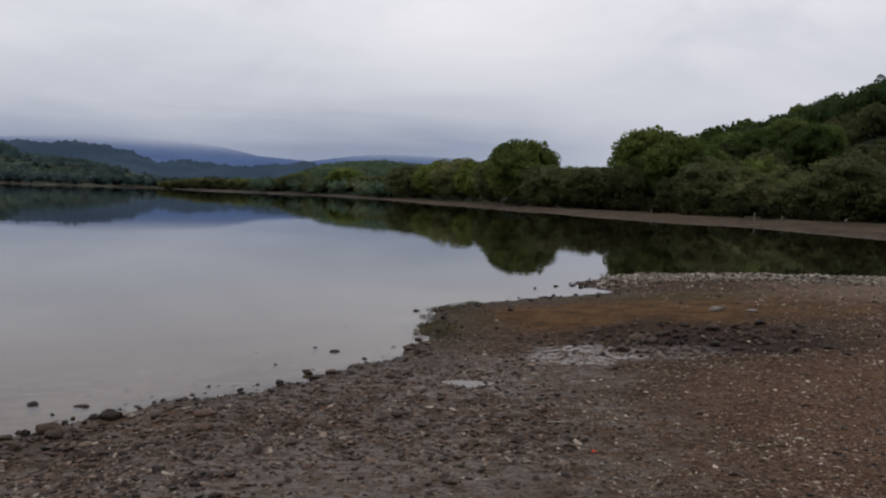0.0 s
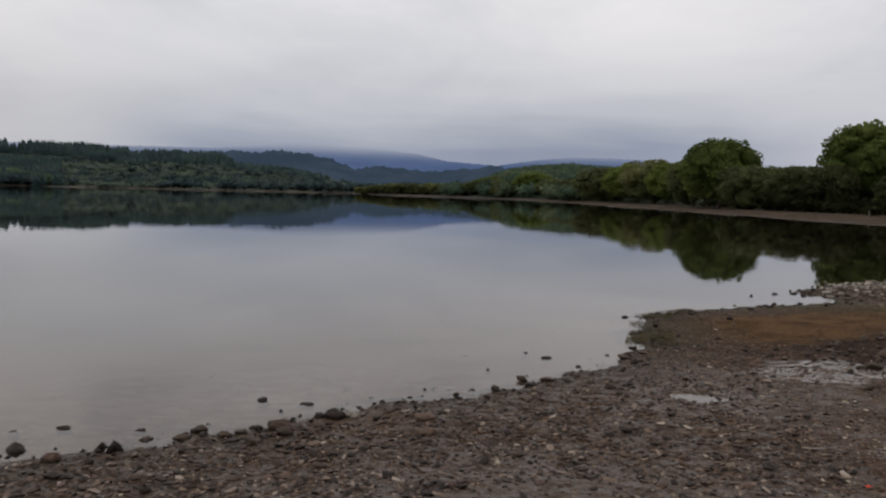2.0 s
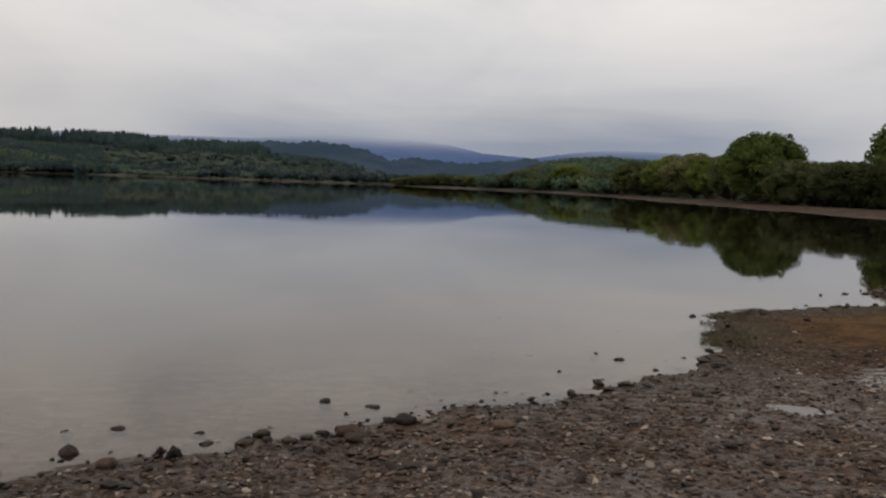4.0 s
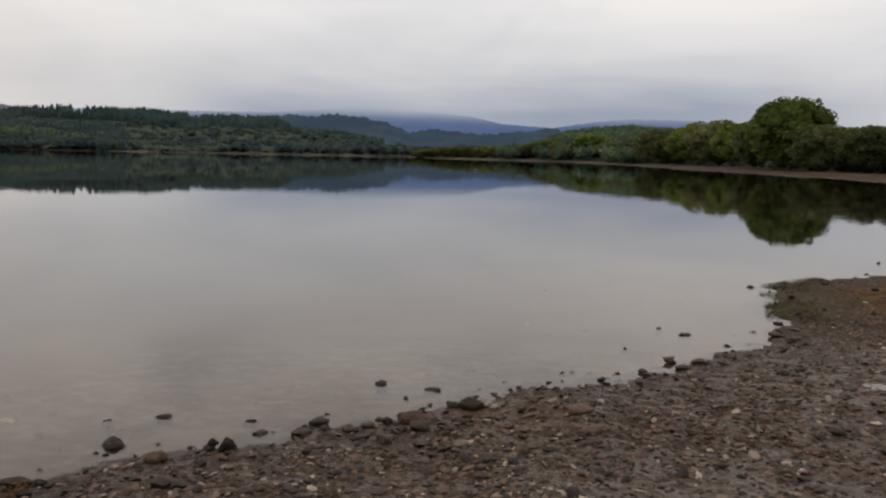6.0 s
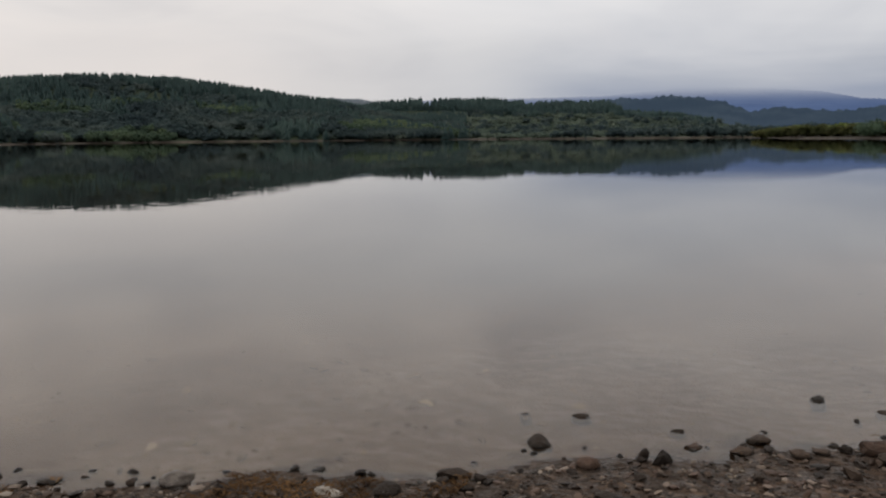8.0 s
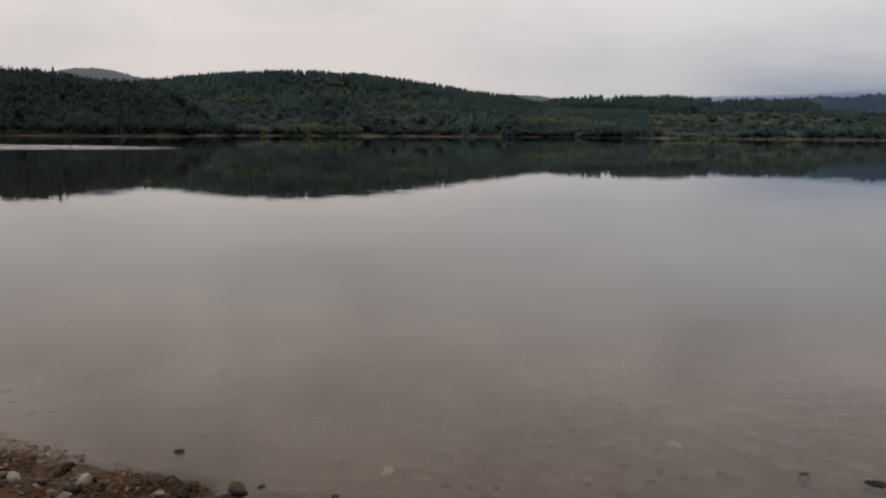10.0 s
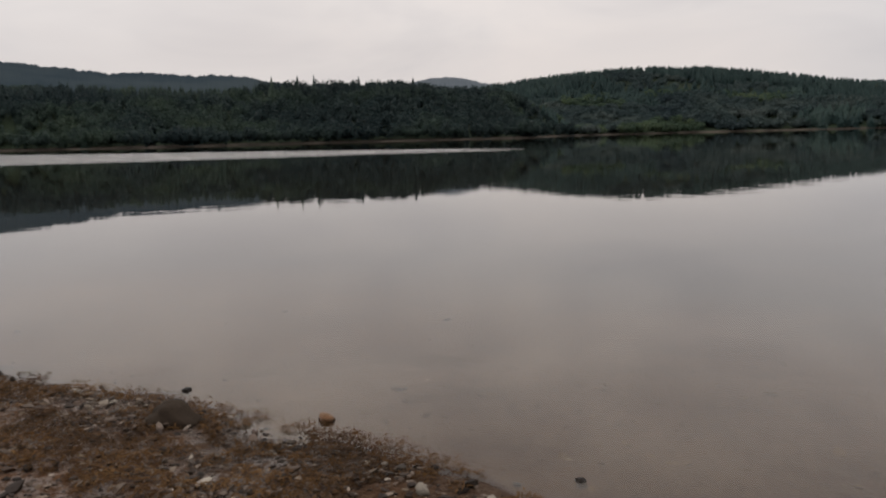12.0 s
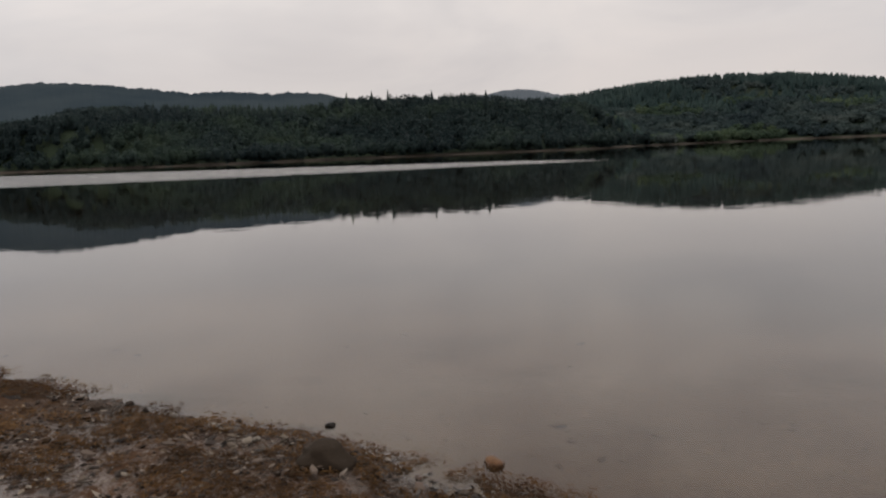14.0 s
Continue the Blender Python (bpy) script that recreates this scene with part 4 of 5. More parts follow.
GROUPS = {"oak": "trees on the bank", "oak2": "trees on the bank", "willow": "trees on the bank", "willow2": "trees on the bank", "bright": "trees on the bank",
          "hill": "trees on the hillside", "hill2": "trees on the hillside", "hill3": "trees on the hillside"}
used = set()


def plant(kind, x, y, tall, wide, turn, sink=0.0):
    """Stand a tree of that kind, height and width on the land at x, y."""
    base = PROTOS[kind]
    m = Matrix.LocRotScale((x, y, float(land(x, y)[0]) - sink), Euler((0, 0, turn)), (wide / 10, wide / 10, tall / 10))
    if kind in used:
        ob = copy_thing(base, m)
        ob.matrix_basis = m
    else:
        used.add(kind)
        ob = base
        ob.matrix_basis = m
    return tagged(ob, LABELS[kind], "tree", GROUPS[kind])


# kind, bearing, distance, height, width
BANK = [("bright", 6.9, 283, 8.3, 14), ("willow", 9.0, 286, 4.5, 11), ("willow2", 5.2, 255, 6.4, 13), ("willow", 3.6, 225, 6.6, 13), ("willow2", 1.9, 200, 8.2, 14), ("bright", -0.1, 185, 8.8, 13),
        ("willow", 0.9, 196, 7.2, 10), ("willow2", -1.4, 176, 9.2, 13), ("bright", -2.6, 168, 8.2, 10), ("oak", -5.5, 137, 10.8, 12.0), ("willow", -3.9, 152, 8.4, 9), ("willow2", -7.3, 128, 6.6, 8), ("willow", -8.8, 126, 6.2, 8.5),
        ("willow2", -10.3, 122, 6.2, 8.5), ("oak2", -10.9, 150, 6.6, 8), ("oak", -9.4, 165, 7.0, 10), ("oak2", -14.1, 126, 12.2, 11), ("oak2", -16.0, 128, 11.2, 10), ("oak2", -17.4, 132, 10.0, 8), ("willow2", -12.3, 121, 6.4, 6), ("willow2", -16.3, 116, 5.0, 7.0),
        ("willow", -18.2, 113, 7.3, 8.8), ("willow2", -20.2, 110, 4.3, 7.5), ("willow", -22.3, 106, 6.2, 8.9), ("willow2", -24.3, 101, 4.8, 7.9), ("willow", -26.4, 98, 7.3, 9.0), ("willow2", -28.4, 96, 4.4, 8.1),
        ("willow", -30.5, 94, 5.6, 8.5), ("willow2", -33, 92, 7.0, 9.9), ("willow", -36, 90, 4.6, 8.4), ("willow", -19.2, 115, 7.1, 7.4), ("willow2", -23.3, 108, 5.3, 6.9), ("willow", -27.4, 103, 7.0, 7.9)]
for k, (kind, az, r, tall, wide) in enumerate(BANK):
    x, y = polar(az, r - (6.5 if r < 180 else 3))
    plant(kind, x, y, tall, wide, 1.7 * k, 0.2)
for k in range(34):
    t = k / 33
    az, r = 18.6 - 9.6 * t, 372 - 80 * t + 6 * (k % 3)
    x, y = polar(az, r + 3)
    plant(("hill2", "hill3", "hill2")[k % 3], x, y, 3.6 + 1.4 * rng.random() + 1.2 * t, 7 + 3 * rng.random(), 2.1 * k, 0.3)
upper, bracken, brush = [], [], []
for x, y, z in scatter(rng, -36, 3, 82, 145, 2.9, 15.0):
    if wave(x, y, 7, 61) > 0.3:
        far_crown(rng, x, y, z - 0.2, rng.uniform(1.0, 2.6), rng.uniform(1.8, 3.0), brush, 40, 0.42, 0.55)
stuff("bank_brush", brush, BRUSH, "low brush and rushes along the bank, coloured dark for tree shade", "brush")
for x, y, z in scatter(rng, -44, -14.5, 178, 262, 4.0):
    az, r = math.degrees(math.atan2(-x, y)), math.hypot(x, y)
    if az > -23.0 or r > 208 - 1.5 * min(0, az + 30):
        far_crown(rng, x, y, z - 0.4, rng.uniform(7.3, 9.5), rng.uniform(5.2, 7.2), upper, 80, 0.75, 0.7)
for x, y, z in scatter(rng, -38, -22.0, 118, 222, 3.3):
    if math.hypot(x, y) < 214 and rng.random() < 0.9:
        far_crown(rng, x, y, z - 0.3, rng.uniform(2.2, 4.2), rng.uniform(2.8, 4.4), bracken, 52, 0.55, 0.6)
stuff("hillside_woods", upper, HILLWOODS, "dark green woods along the top of the hillside", "woods")
stuff("hillside_scrub", bracken, BRACKEN, "brown-green bracken and bushes on the hillside", "scrub")
for k, (x, y, z) in enumerate(scatter(rng, -42, -14.5, 120, 186, 8.0)):
    az, r = math.degrees(math.atan2(-x, y)), math.hypot(x, y)
    if az < -23.5 and rng.random() < 0.93:
        continue
    kind = ("hill", "hill2", "hill", "hill2", "hill2", "hill")[int(rng.integers(6))]
    plant(kind, x, y, rng.uniform(6.0, 8.5), rng.uniform(6.5, 9.0), 1.3 * k, 0.3)
# the two low hill3 bushes are added for lit grass glimpsed between trunks
for kind, az, r, h, wd in (("hill", -18.1, 205, 9.0, 6.5), ("hill", -20.1, 215, 8.6, 7), ("hill", -23.2, 235, 9.0, 6.0), ("hill3", -20.8, 104, 2.6, 4.0), ("hill3", -15.2, 114, 2.4, 3.6), ("oak2", -24.3, 158, 9.5, 9.0), ("oak2", -22.6, 168, 10.5, 9.5), ("oak2", -21.0, 160, 10.0, 9.0), ("oak2", -19.3, 165, 9.5, 9.0)):
    x, y = polar(az, r)
    plant(kind, x, y, h, wd, az, 0.3)

# ---- the beach: gravel, stones, weed ----
OCT_V = np.array([(1, 0, 0), (0, 1, 0), (-1, 0, 0), (0, -1, 0), (0, 0, 1), (0, 0, -1)], float)
OCT_F = np.array([(0, 1, 4), (1, 2, 4), (2, 3, 4), (3, 0, 4), (1, 0, 5), (2, 1, 5), (3, 2, 5), (0, 3, 5)])


def pebbles(rng, x, y, size, flat=(0.24, 0.55), lift=0.25, chip=False):
    """Many small uneven stones lying on the land, as one set of vertices and faces; chips are plainer and sharper."""
    n = len(x)
    ball_v, ball_f = (OCT_V, OCT_F) if chip else BALLS[1]
    base = ball_v[None] * (1 + rng.uniform(-0.36, 0.36, (n, len(ball_v), 1)))
    a = size * rng.uniform(0.8, 1.5, n)
    b = size * rng.uniform(0.55, 0.95, n)
    c = size * rng.uniform(*flat, n)
    v = base * np.stack([a, b, c], 1)[:, None] * 0.5
    tip = rng.normal(size=(n, 2)) * 0.2
    v[..., 2] += v[..., 0] * tip[:, :1] + v[..., 1] * tip[:, 1:]
    sunk = (land(x, y) < 0) & (rng.random(n) < 0.95)
    t = rng.uniform(0, 6.28, n)
    ct, st = np.cos(t)[:, None], np.sin(t)[:, None]
    vx, vy = v[..., 0] * ct - v[..., 1] * st, v[..., 0] * st + v[..., 1] * ct
    v = np.stack([vx + x[:, None], vy + y[:, None], v[..., 2] + np.where(sunk, np.minimum(land(x, y), -0.006 - c * 0.55), land(x, y) + c * lift)[:, None]], 2)
    f = ball_f[None] + (np.arange(n) * len(ball_v))[:, None, None]
    return v.reshape(-1, 3), f.reshape(-1, 3)


def ellipse(x, y, cx, cy, rx, ry):
    return np.hypot((x - cx) / rx, (y - cy) / ry) < 1


def build_gravel():
    rng = np.random.default_rng(12)
    n = 98000
    r = np.exp(rng.uniform(math.log(2.8), math.log(26), n))
    az = np.radians(rng.uniform(-72, 116, n))
    x, y = -1.2 - r * np.sin(az), 0.8 + r * np.cos(az)
    # underfoot and behind
    x, y, r = np.append(x, rng.uniform(-7, 4.5, 2500)), np.append(y, rng.uniform(-4, 3.6, 2500)), np.append(r, np.full(2500, 4.0))
    n += 2500
    d = inland(x, y)
    p = np.where(d > 0, 0.9, np.where(d > -2.2, 0.06 * np.exp(d / 0.7), 0))
    p = np.where(ellipse(x, y, 2.4, 12.2, 3.2, 2.6), p * 0.3, p)
    p = np.where((x > 1.2) & (y > 9) & (y < 16), p * 0.35, p)
    p = np.where(ellipse(x, y, -0.2, 4.2, 1.1, 0.6), p * 0.35, p)
    p = np.where((x < 1.0) & (d < 3.2) & (d > 0), p * 1.5, p)
    p = np.where((x > 1.0) & (y < 8.2), p * 1.35, p)
    p = np.where(x > 0.72 * np.maximum(y, 4) + 1.2, 0, p)
    p = p * (0.35 + 1.1 * wave(x, y, 0.6, 31))
    ok = rng.random(n) < p
    x, y, r, d = x[ok], y[ok], r[ok], d[ok]
    size = np.clip(rng.lognormal(math.log(0.0225), 0.52, len(x)), 0.008, 0.075) * np.clip(r / 5, 0.9, 2.6) ** 0.25
    size *= np.where((x > 1.0) & (y < 8.2), 0.62, 1.0)
    near = (r < 6.6) & (size > 0.022)
    v, f = join([pebbles(rng, x[near], y[near], size[near]), pebbles(rng, x[~near], y[~near], size[~near] * 1.1, chip=True)])
    ob = new("gravel", mesh_of("gravel", v, f, GRAVEL, False))
    tagged(ob, "grey and brown pebbles strewn over the beach", "gravel", kind="stuff")
    # small dark stones along the water's edge and in the peaty mud
    t = rng.uniform(3, 22, 260)
    k = t.astype(int)
    q = LAKE[k] + (LAKE[k + 1] - LAKE[k]) * (t - k)[:, None] + rng.normal(size=(260, 2)) * 0.22
    a, b = rng.uniform(0, 6.28, 130), rng.uniform(0, 1, 130) ** 0.6
    x, y = np.append(q[:, 0], 3.0 + 1.9 * b * np.cos(a)), np.append(q[:, 1], 9.45 + 1.1 * b * np.sin(a))
    ok = inland(x, y) > -0.1
    x, y = x[ok], y[ok]
    v, f = pebbles(rng, x, y, np.clip(rng.lognormal(math.log(0.06), 0.35, len(x)), 0.035, 0.12), (0.45, 0.8), 0.3)
    ob = new("dark_stones", mesh_of("dark_stones", v, f, STONE_DARK, False))
    tagged(ob, "small dark stones along the water's edge", "stones", kind="stuff")
    # grey cobbles of the bar at the far end of the beach
    n = 11000
    x, y = rng.uniform(2.8, 13.5, n), rng.uniform(15.9, 19.9, n)
    ok = (inland(x, y) > 0.0) & (rng.random(n) < shingle_bar(x, y) * (0.35 + 0.9 * wave(x, y, 0.5, 37)))
    x, y = x[ok], y[ok]
    v, f = pebbles(rng, x, y, np.clip(rng.lognormal(math.log(0.05), 0.4, len(x)), 0.025, 0.13), (0.4, 0.75), 0.3)
    tagged(new("shingle", mesh_of("shingle", v, f, SHINGLE, False)), "pale grey cobbles heaped along the shingle bar", "shingle", kind="stuff")
    # stones on the bed of the shallows
    n = 60000
    r, az = np.exp(rng.uniform(math.log(3.2), math.log(13), n)), np.radians(rng.uniform(-5, 116, n))
    x, y = -1.6 - r * np.sin(az), 0.8 + r * np.cos(az)
    d = inland(x, y)
    ok = (d < -0.12) & (d > -4.5) & (rng.random(n) < 0.12 * np.exp(d / 2.2) * wave(x, y, 0.8, 38) ** 1.5)
    x, y = x[ok], y[ok]
    size = np.clip(rng.lognormal(math.log(0.045), 0.45, len(x)), 0.02, 0.13)
    size = np.minimum(size, -land(x, y) * 1.3)
    v, f = pebbles(rng, x, y, size, (0.3, 0.55), 0.2)
    tagged(new("lake_bed_stones", mesh_of("lake_bed_stones", v, f, BED_STONES, False)), "brown and grey stones lying under the shallow water", "stones", kind="stuff")
    # small pale chips, thickest on the dry brown gravel
    n = 300000
    r = np.exp(rng.uniform(math.log(2.8), math.log(24), n))
    az = np.radians(rng.uniform(-72, 116, n))
    x, y = -1.2 - r * np.sin(az), 0.8 + r * np.cos(az)
    d = inland(x, y)
    p = np.where(d > 0.1, 0.10, 0)
    p = np.where((x > 0.6) & (y < 8.6) & (d > 0.3), 0.8 * smooth(x, 0.3, 1.6), p)
    p = np.where((x > 3.5) & (y >= 8.6) & (y < 15.9), 0.45 + 0.4 * smooth(x, 5.0, 7.0), p)
    p = np.where((y > 15.8) & (d > 0.05), 0.5, p)
    p = np.where((x < -5) & (d > 0), 0.3, p)
    p = np.where(ellipse(x, y, 2.4, 12.2, 2.6, 2.4), p * 0.15, p)
    p = np.where(x > 0.72 * y + 1.2, 0, p)
    ok = rng.random(n) < p * (0.15 + 1.4 * wave(x, y, 0.5, 33) * wave(x, y, 1.9, 34))
    x, y, r = x[ok], y[ok], r[ok]
    size = np.clip(rng.lognormal(math.log(0.0155), 0.45, len(x)), 0.007, 0.04) * np.clip(r / 5, 0.8, 3.0) ** 0.45
    v, f = pebbles(rng, x, y, size * 1.1, (0.25, 0.5), 0.3, True)
    ob = new("pale_gravel", mesh_of("pale_gravel", v, f, PALE_GRAVEL, False))
    tagged(ob, "small pale tan chips scattered over the brown gravel", "gravel", kind="stuff")


def stone_mesh(seed, mat, rough=0.32, cut=0.0):
    bm = bmesh.new()
    bmesh.ops.create_icosphere(bm, subdivisions=3, radius=0.5)
    rng = np.random.default_rng(seed)
    off = Vector(rng.uniform(-50, 50, 3))
    planes = [(Vector(rng.normal(size=3)).normalized(), rng.uniform(0.3, 0.44)) for _ in range(int(8 + cut * 5))]
    for v in bm.verts:
        for nn, dd in planes:
            over = v.co.dot(nn) - dd
            if over > 0:
                v.co -= nn * over * (0.95 if cut else 0.85)
        v.co *= 1 + rough * noise.noise(v.co * 2.3 + off) + rough * 0.5 * noise.noise(v.co * 7 + off)
    me = bpy.data.meshes.new("stone")
    bm.to_mesh(me)
    bm.free()
    me.polygons.foreach_set("use_smooth", [not cut] * len(me.polygons))
    me.materials.append(mat)
    return me


STONE_MESHES = {"dark": [stone_mesh(k, STONE_DARK) for k in range(5)] + [stone_mesh(9, STONE_DARK, 0.18, 1.0)], "rust": [stone_mesh(11, STONE_RUST), stone_mesh(12, STONE_RUST, 0.2, 1.0)],
                "pale": [stone_mesh(21, STONE_PALE, 0.2, 1.0), stone_mesh(22, STONE_PALE)], "brown": [stone_mesh(51, STONE_BROWN, 0.25), stone_mesh(52, STONE_BROWN, 0.2, 1.0)], "grey": [stone_mesh(41, STONE_GREY, 0.16, 1.0), stone_mesh(42, STONE_GREY, 0.2, 1.0)]}
STONE_MESHES["mud"] = [stone_mesh(33, plain("mud_stained_rock", (0.034, 0.024, 0.0165), 0.85, 45), 0.42)]
WORDS = {"mud": "dark brown boulder", "dark": "dark grey-brown stone", "rust": "rusty orange-brown stone", "pale": "pale cream stone", "grey": "blocky grey stone", "brown": "wet red-brown stone"}


def put_stone(kind, k, x, y, wd, dp, ht, turn=0.0, tilt=0.0, where="on the gravel at the water's edge", sink=0.25):
    me = STONE_MESHES[kind][k % len(STONE_MESHES[kind])]
    ob = new("stone", me)
    z = float(land(x, y)[0])
    ob.matrix_basis = Matrix.LocRotScale((x, y, z + ht * 0.66 * (0.5 - sink)), Euler((tilt, tilt * 0.5, turn)), (wd * 0.85, dp * 0.85, ht * 0.66))
    return tagged(ob, WORDS[kind] + " " + where, "stone", "stones by the water")


IN_WATER = "standing out of the shallow water"
build_gravel()
# kind, shape, x, y, width, depth, height, turn
for kind, k, x, y, wd, dp, ht, turn, where in (
        ("dark", 5, -1.124, 8.93, 0.2, 0.1, 0.13, 0.1, IN_WATER), ("dark", 1, -1.395, 9.14, 0.06, 0.05, 0.12, 0.4, IN_WATER), ("brown", 0, -2.82, 6.40, 0.15, 0.10, 0.13, 0.2, IN_WATER),
        ("dark", 3, -3.209, 6.40, 0.09, 0.08, 0.21, 0.9, IN_WATER), ("dark", 4, -0.348, 12.25, 0.14, 0.09, 0.1, 0.0, IN_WATER), ("dark", 0, -4.156, 4.74, 0.16, 0.14, 0.17, 0.3, IN_WATER),
        ("dark", 1, -3.255, 5.48, 0.16, 0.11, 0.10, 0.3, IN_WATER), ("dark", 2, -3.27, 5.26, 0.15, 0.10, 0.09, 0.8, ""), ("brown", 1, -2.72, 5.64, 0.22, 0.15, 0.17, 0.2, ""),
        ("dark", 3, -2.64, 5.55, 0.15, 0.12, 0.11, 0.5, ""), ("dark", 0, -2.45, 6.06, 0.21, 0.15, 0.15, 0.7, ""), ("dark", 4, -2.56, 6.03, 0.10, 0.09, 0.08, 0.1, ""), ("pale", 0, -2.36, 6.14, 0.11, 0.06, 0.08, 0.3, ""),
        ("dark", 5, -2.08, 5.03, 0.12, 0.09, 0.08, 1.2, ""), ("grey", 0, -5.215, 3.25, 0.21, 0.15, 0.15, 0.62, IN_WATER), ("dark", 5, -3.513, 4.28, 0.13, 0.10, 0.08, 0.5, ""),
        ("dark", 5, -4.24, 4.13, 0.22, 0.10, 0.11, 0.6, IN_WATER), ("brown", 0, -3.79, 4.62, 0.13, 0.10, 0.14, 0.4, IN_WATER), ("dark", 1, -3.62, 4.88, 0.06, 0.05, 0.12, 0.2, IN_WATER), ("dark", 3, -5.39, 2.97, 0.12, 0.06, 0.06, 0.5, IN_WATER), ("dark", 2, -5.52, 3.2, 0.08, 0.05, 0.05, 0.5, IN_WATER), ("dark", 4, -5.38, 3.11, 0.05, 0.05, 0.07, 0.1, IN_WATER), ("brown", 1, -3.5, 5.2, 0.12, 0.08, 0.06, 0.9, IN_WATER), ("dark", 0, -3.02, 5.39, 0.12, 0.09, 0.09, 0.2, ""), ("dark", 2, -2.86, 5.6, 0.08, 0.06, 0.09, 0.2, ""), ("rust", 0, -7.954, 1.62, 0.17, 0.14, 0.13, 0.2, IN_WATER), ("dark", 5, -6.655, 2.70, 0.08, 0.07, 0.11, 0.4, IN_WATER),
        ("mud", 0, -8.17, 0.72, 0.40, 0.31, 0.25, 1.0, "half sunk in the weed at the water's edge"), ("dark", 3, -8.42, 0.66, 0.16, 0.12, 0.10, 0.1, ""), ("dark", 1, -8.854, 0.78, 0.10, 0.08, 0.06, 0.3, IN_WATER),
        ("pale", 0, -6.449, 2.17, 0.10, 0.09, 0.13, 0.7, ""), ("pale", 1, -6.694, 1.92, 0.10, 0.08, 0.10, 0.2, ""), ("pale", 1, -4.55, 3.60, 0.17, 0.12, 0.09, 0.2, ""),
        ("dark", 4, -4.35, 3.78, 0.16, 0.13, 0.11, 0.9, ""), ("dark", 2, -2.86, 5.62, 0.06, 0.05, 0.05, 0.3, ""), ("dark", 3, -2.95, 5.50, 0.11, 0.08, 0.07, 0.3, ""), ("brown", 1, -1.78, 6.14, 0.24, 0.16, 0.12, 0.4, ""),
        ("dark", 1, -1.64, 8.16, 0.06, 0.05, 0.05, 0.3, IN_WATER), ("dark", 3, -1.23, 8.0, 0.05, 0.05, 0.05, 0.7, IN_WATER), ("dark", 0, -0.78, 8.59, 0.08, 0.06, 0.06, 0.2, IN_WATER),
        ("dark", 2, -2.03, 7.17, 0.06, 0.05, 0.05, 0.3, IN_WATER), ("dark", 4, -2.08, 6.86, 0.06, 0.04, 0.04, 0.3, IN_WATER), ("dark", 0, -1.44, 7.39, 0.09, 0.07, 0.08, 0.5, IN_WATER),
        ("dark", 5, -1.01, 7.81, 0.2, 0.12, 0.09, 0.5, ""), ("dark", 5, -1.14, 7.63, 0.22, 0.1, 0.07, 0.8, ""), ("dark", 5, -4.47, 5.09, 0.08, 0.05, 0.05, 0.1, IN_WATER),
        ("brown", 1, -4.2, 5.26, 0.15, 0.06, 0.05, 0.3, IN_WATER), ("dark", 1, -1.72, 7.06, 0.08, 0.06, 0.06, 0.3, IN_WATER), ("brown", 0, -3.66, 5.37, 0.1, 0.05, 0.05, 0.6, IN_WATER),
        ("brown", 0, -1.64, 5.71, 0.15, 0.11, 0.10, 0.4, ""), ("dark", 3, -0.29, 6.02, 0.10, 0.08, 0.08, 0.2, ""), ("dark", 2, -0.44, 7.47, 0.12, 0.09, 0.08, 0.2, ""), ("pale", 0, -2.3, 6.1, 0.1, 0.05, 0.07, 0.5, ""),
        ("dark", 0, 1.85, 15.76, 0.14, 0.10, 0.09, 0.0, IN_WATER), ("dark", 1, 2.30, 16.27, 0.20, 0.12, 0.09, 0.3, IN_WATER), ("dark", 2, 2.67, 16.47, 0.22, 0.14, 0.09, 0.6, IN_WATER), ("dark", 3, 2.92, 16.75, 0.25, 0.16, 0.09, 0.9, IN_WATER), ("dark", 4, 3.15, 17.03, 0.20, 0.12, 0.09, 1.2, IN_WATER), ("dark", 5, 3.42, 17.55, 0.26, 0.18, 0.09, 1.5, IN_WATER), ("dark", 0, 2.81, 16.21, 0.20, 0.12, 0.09, 1.8, IN_WATER), 
        ("dark", 4, 2.27, 9.24, 0.30, 0.2, 0.2, 0.2, "lying in the dark peaty mud"), ("dark", 0, 2.8, 9.0, 0.18, 0.13, 0.12, 0.5, ""), ("dark", 2, 1.88, 9.9, 0.20, 0.14, 0.10, 0.5, ""), ("dark", 5, 2.15, 9.15, 0.12, 0.1, 0.08, 0.5, ""),
        ("dark", 1, 1.7, 7.7, 0.11, 0.09, 0.09, 0.5, ""), ("grey", 1, 4.03, 11.78, 0.29, 0.2, 0.16, 0.2, "lying on the rust-brown flat"), ("grey", 0, 4.5, 11.65, 0.2, 0.14, 0.08, 0.1, "lying on the rust-brown flat"),
        ("dark", 3, 1.05, 12.0, 0.11, 0.1, 0.12, 0.2, "lying on the rust-brown flat"), ("dark", 0, -6.02, 2.74, 0.14, 0.09, 0.10, 0.3, ""), ("dark", 2, -6.33, 2.45, 0.17, 0.12, 0.10, 0.8, ""), ("dark", 1, -6.16, 2.56, 0.13, 0.1, 0.08, 1.8, "")):
    if where == IN_WATER:
        ht = max(ht, (min(0.028, 0.22 * wd) - float(land(x, y)[0])) / 0.495)
        wd, dp = max(wd, ht * 0.55), max(dp, ht * 0.5)
    put_stone(kind, k, x, y, wd, dp, ht, turn, 0.1 * math.sin(x * 9), where or "on the gravel at the water's edge")
rng = np.random.default_rng(46)
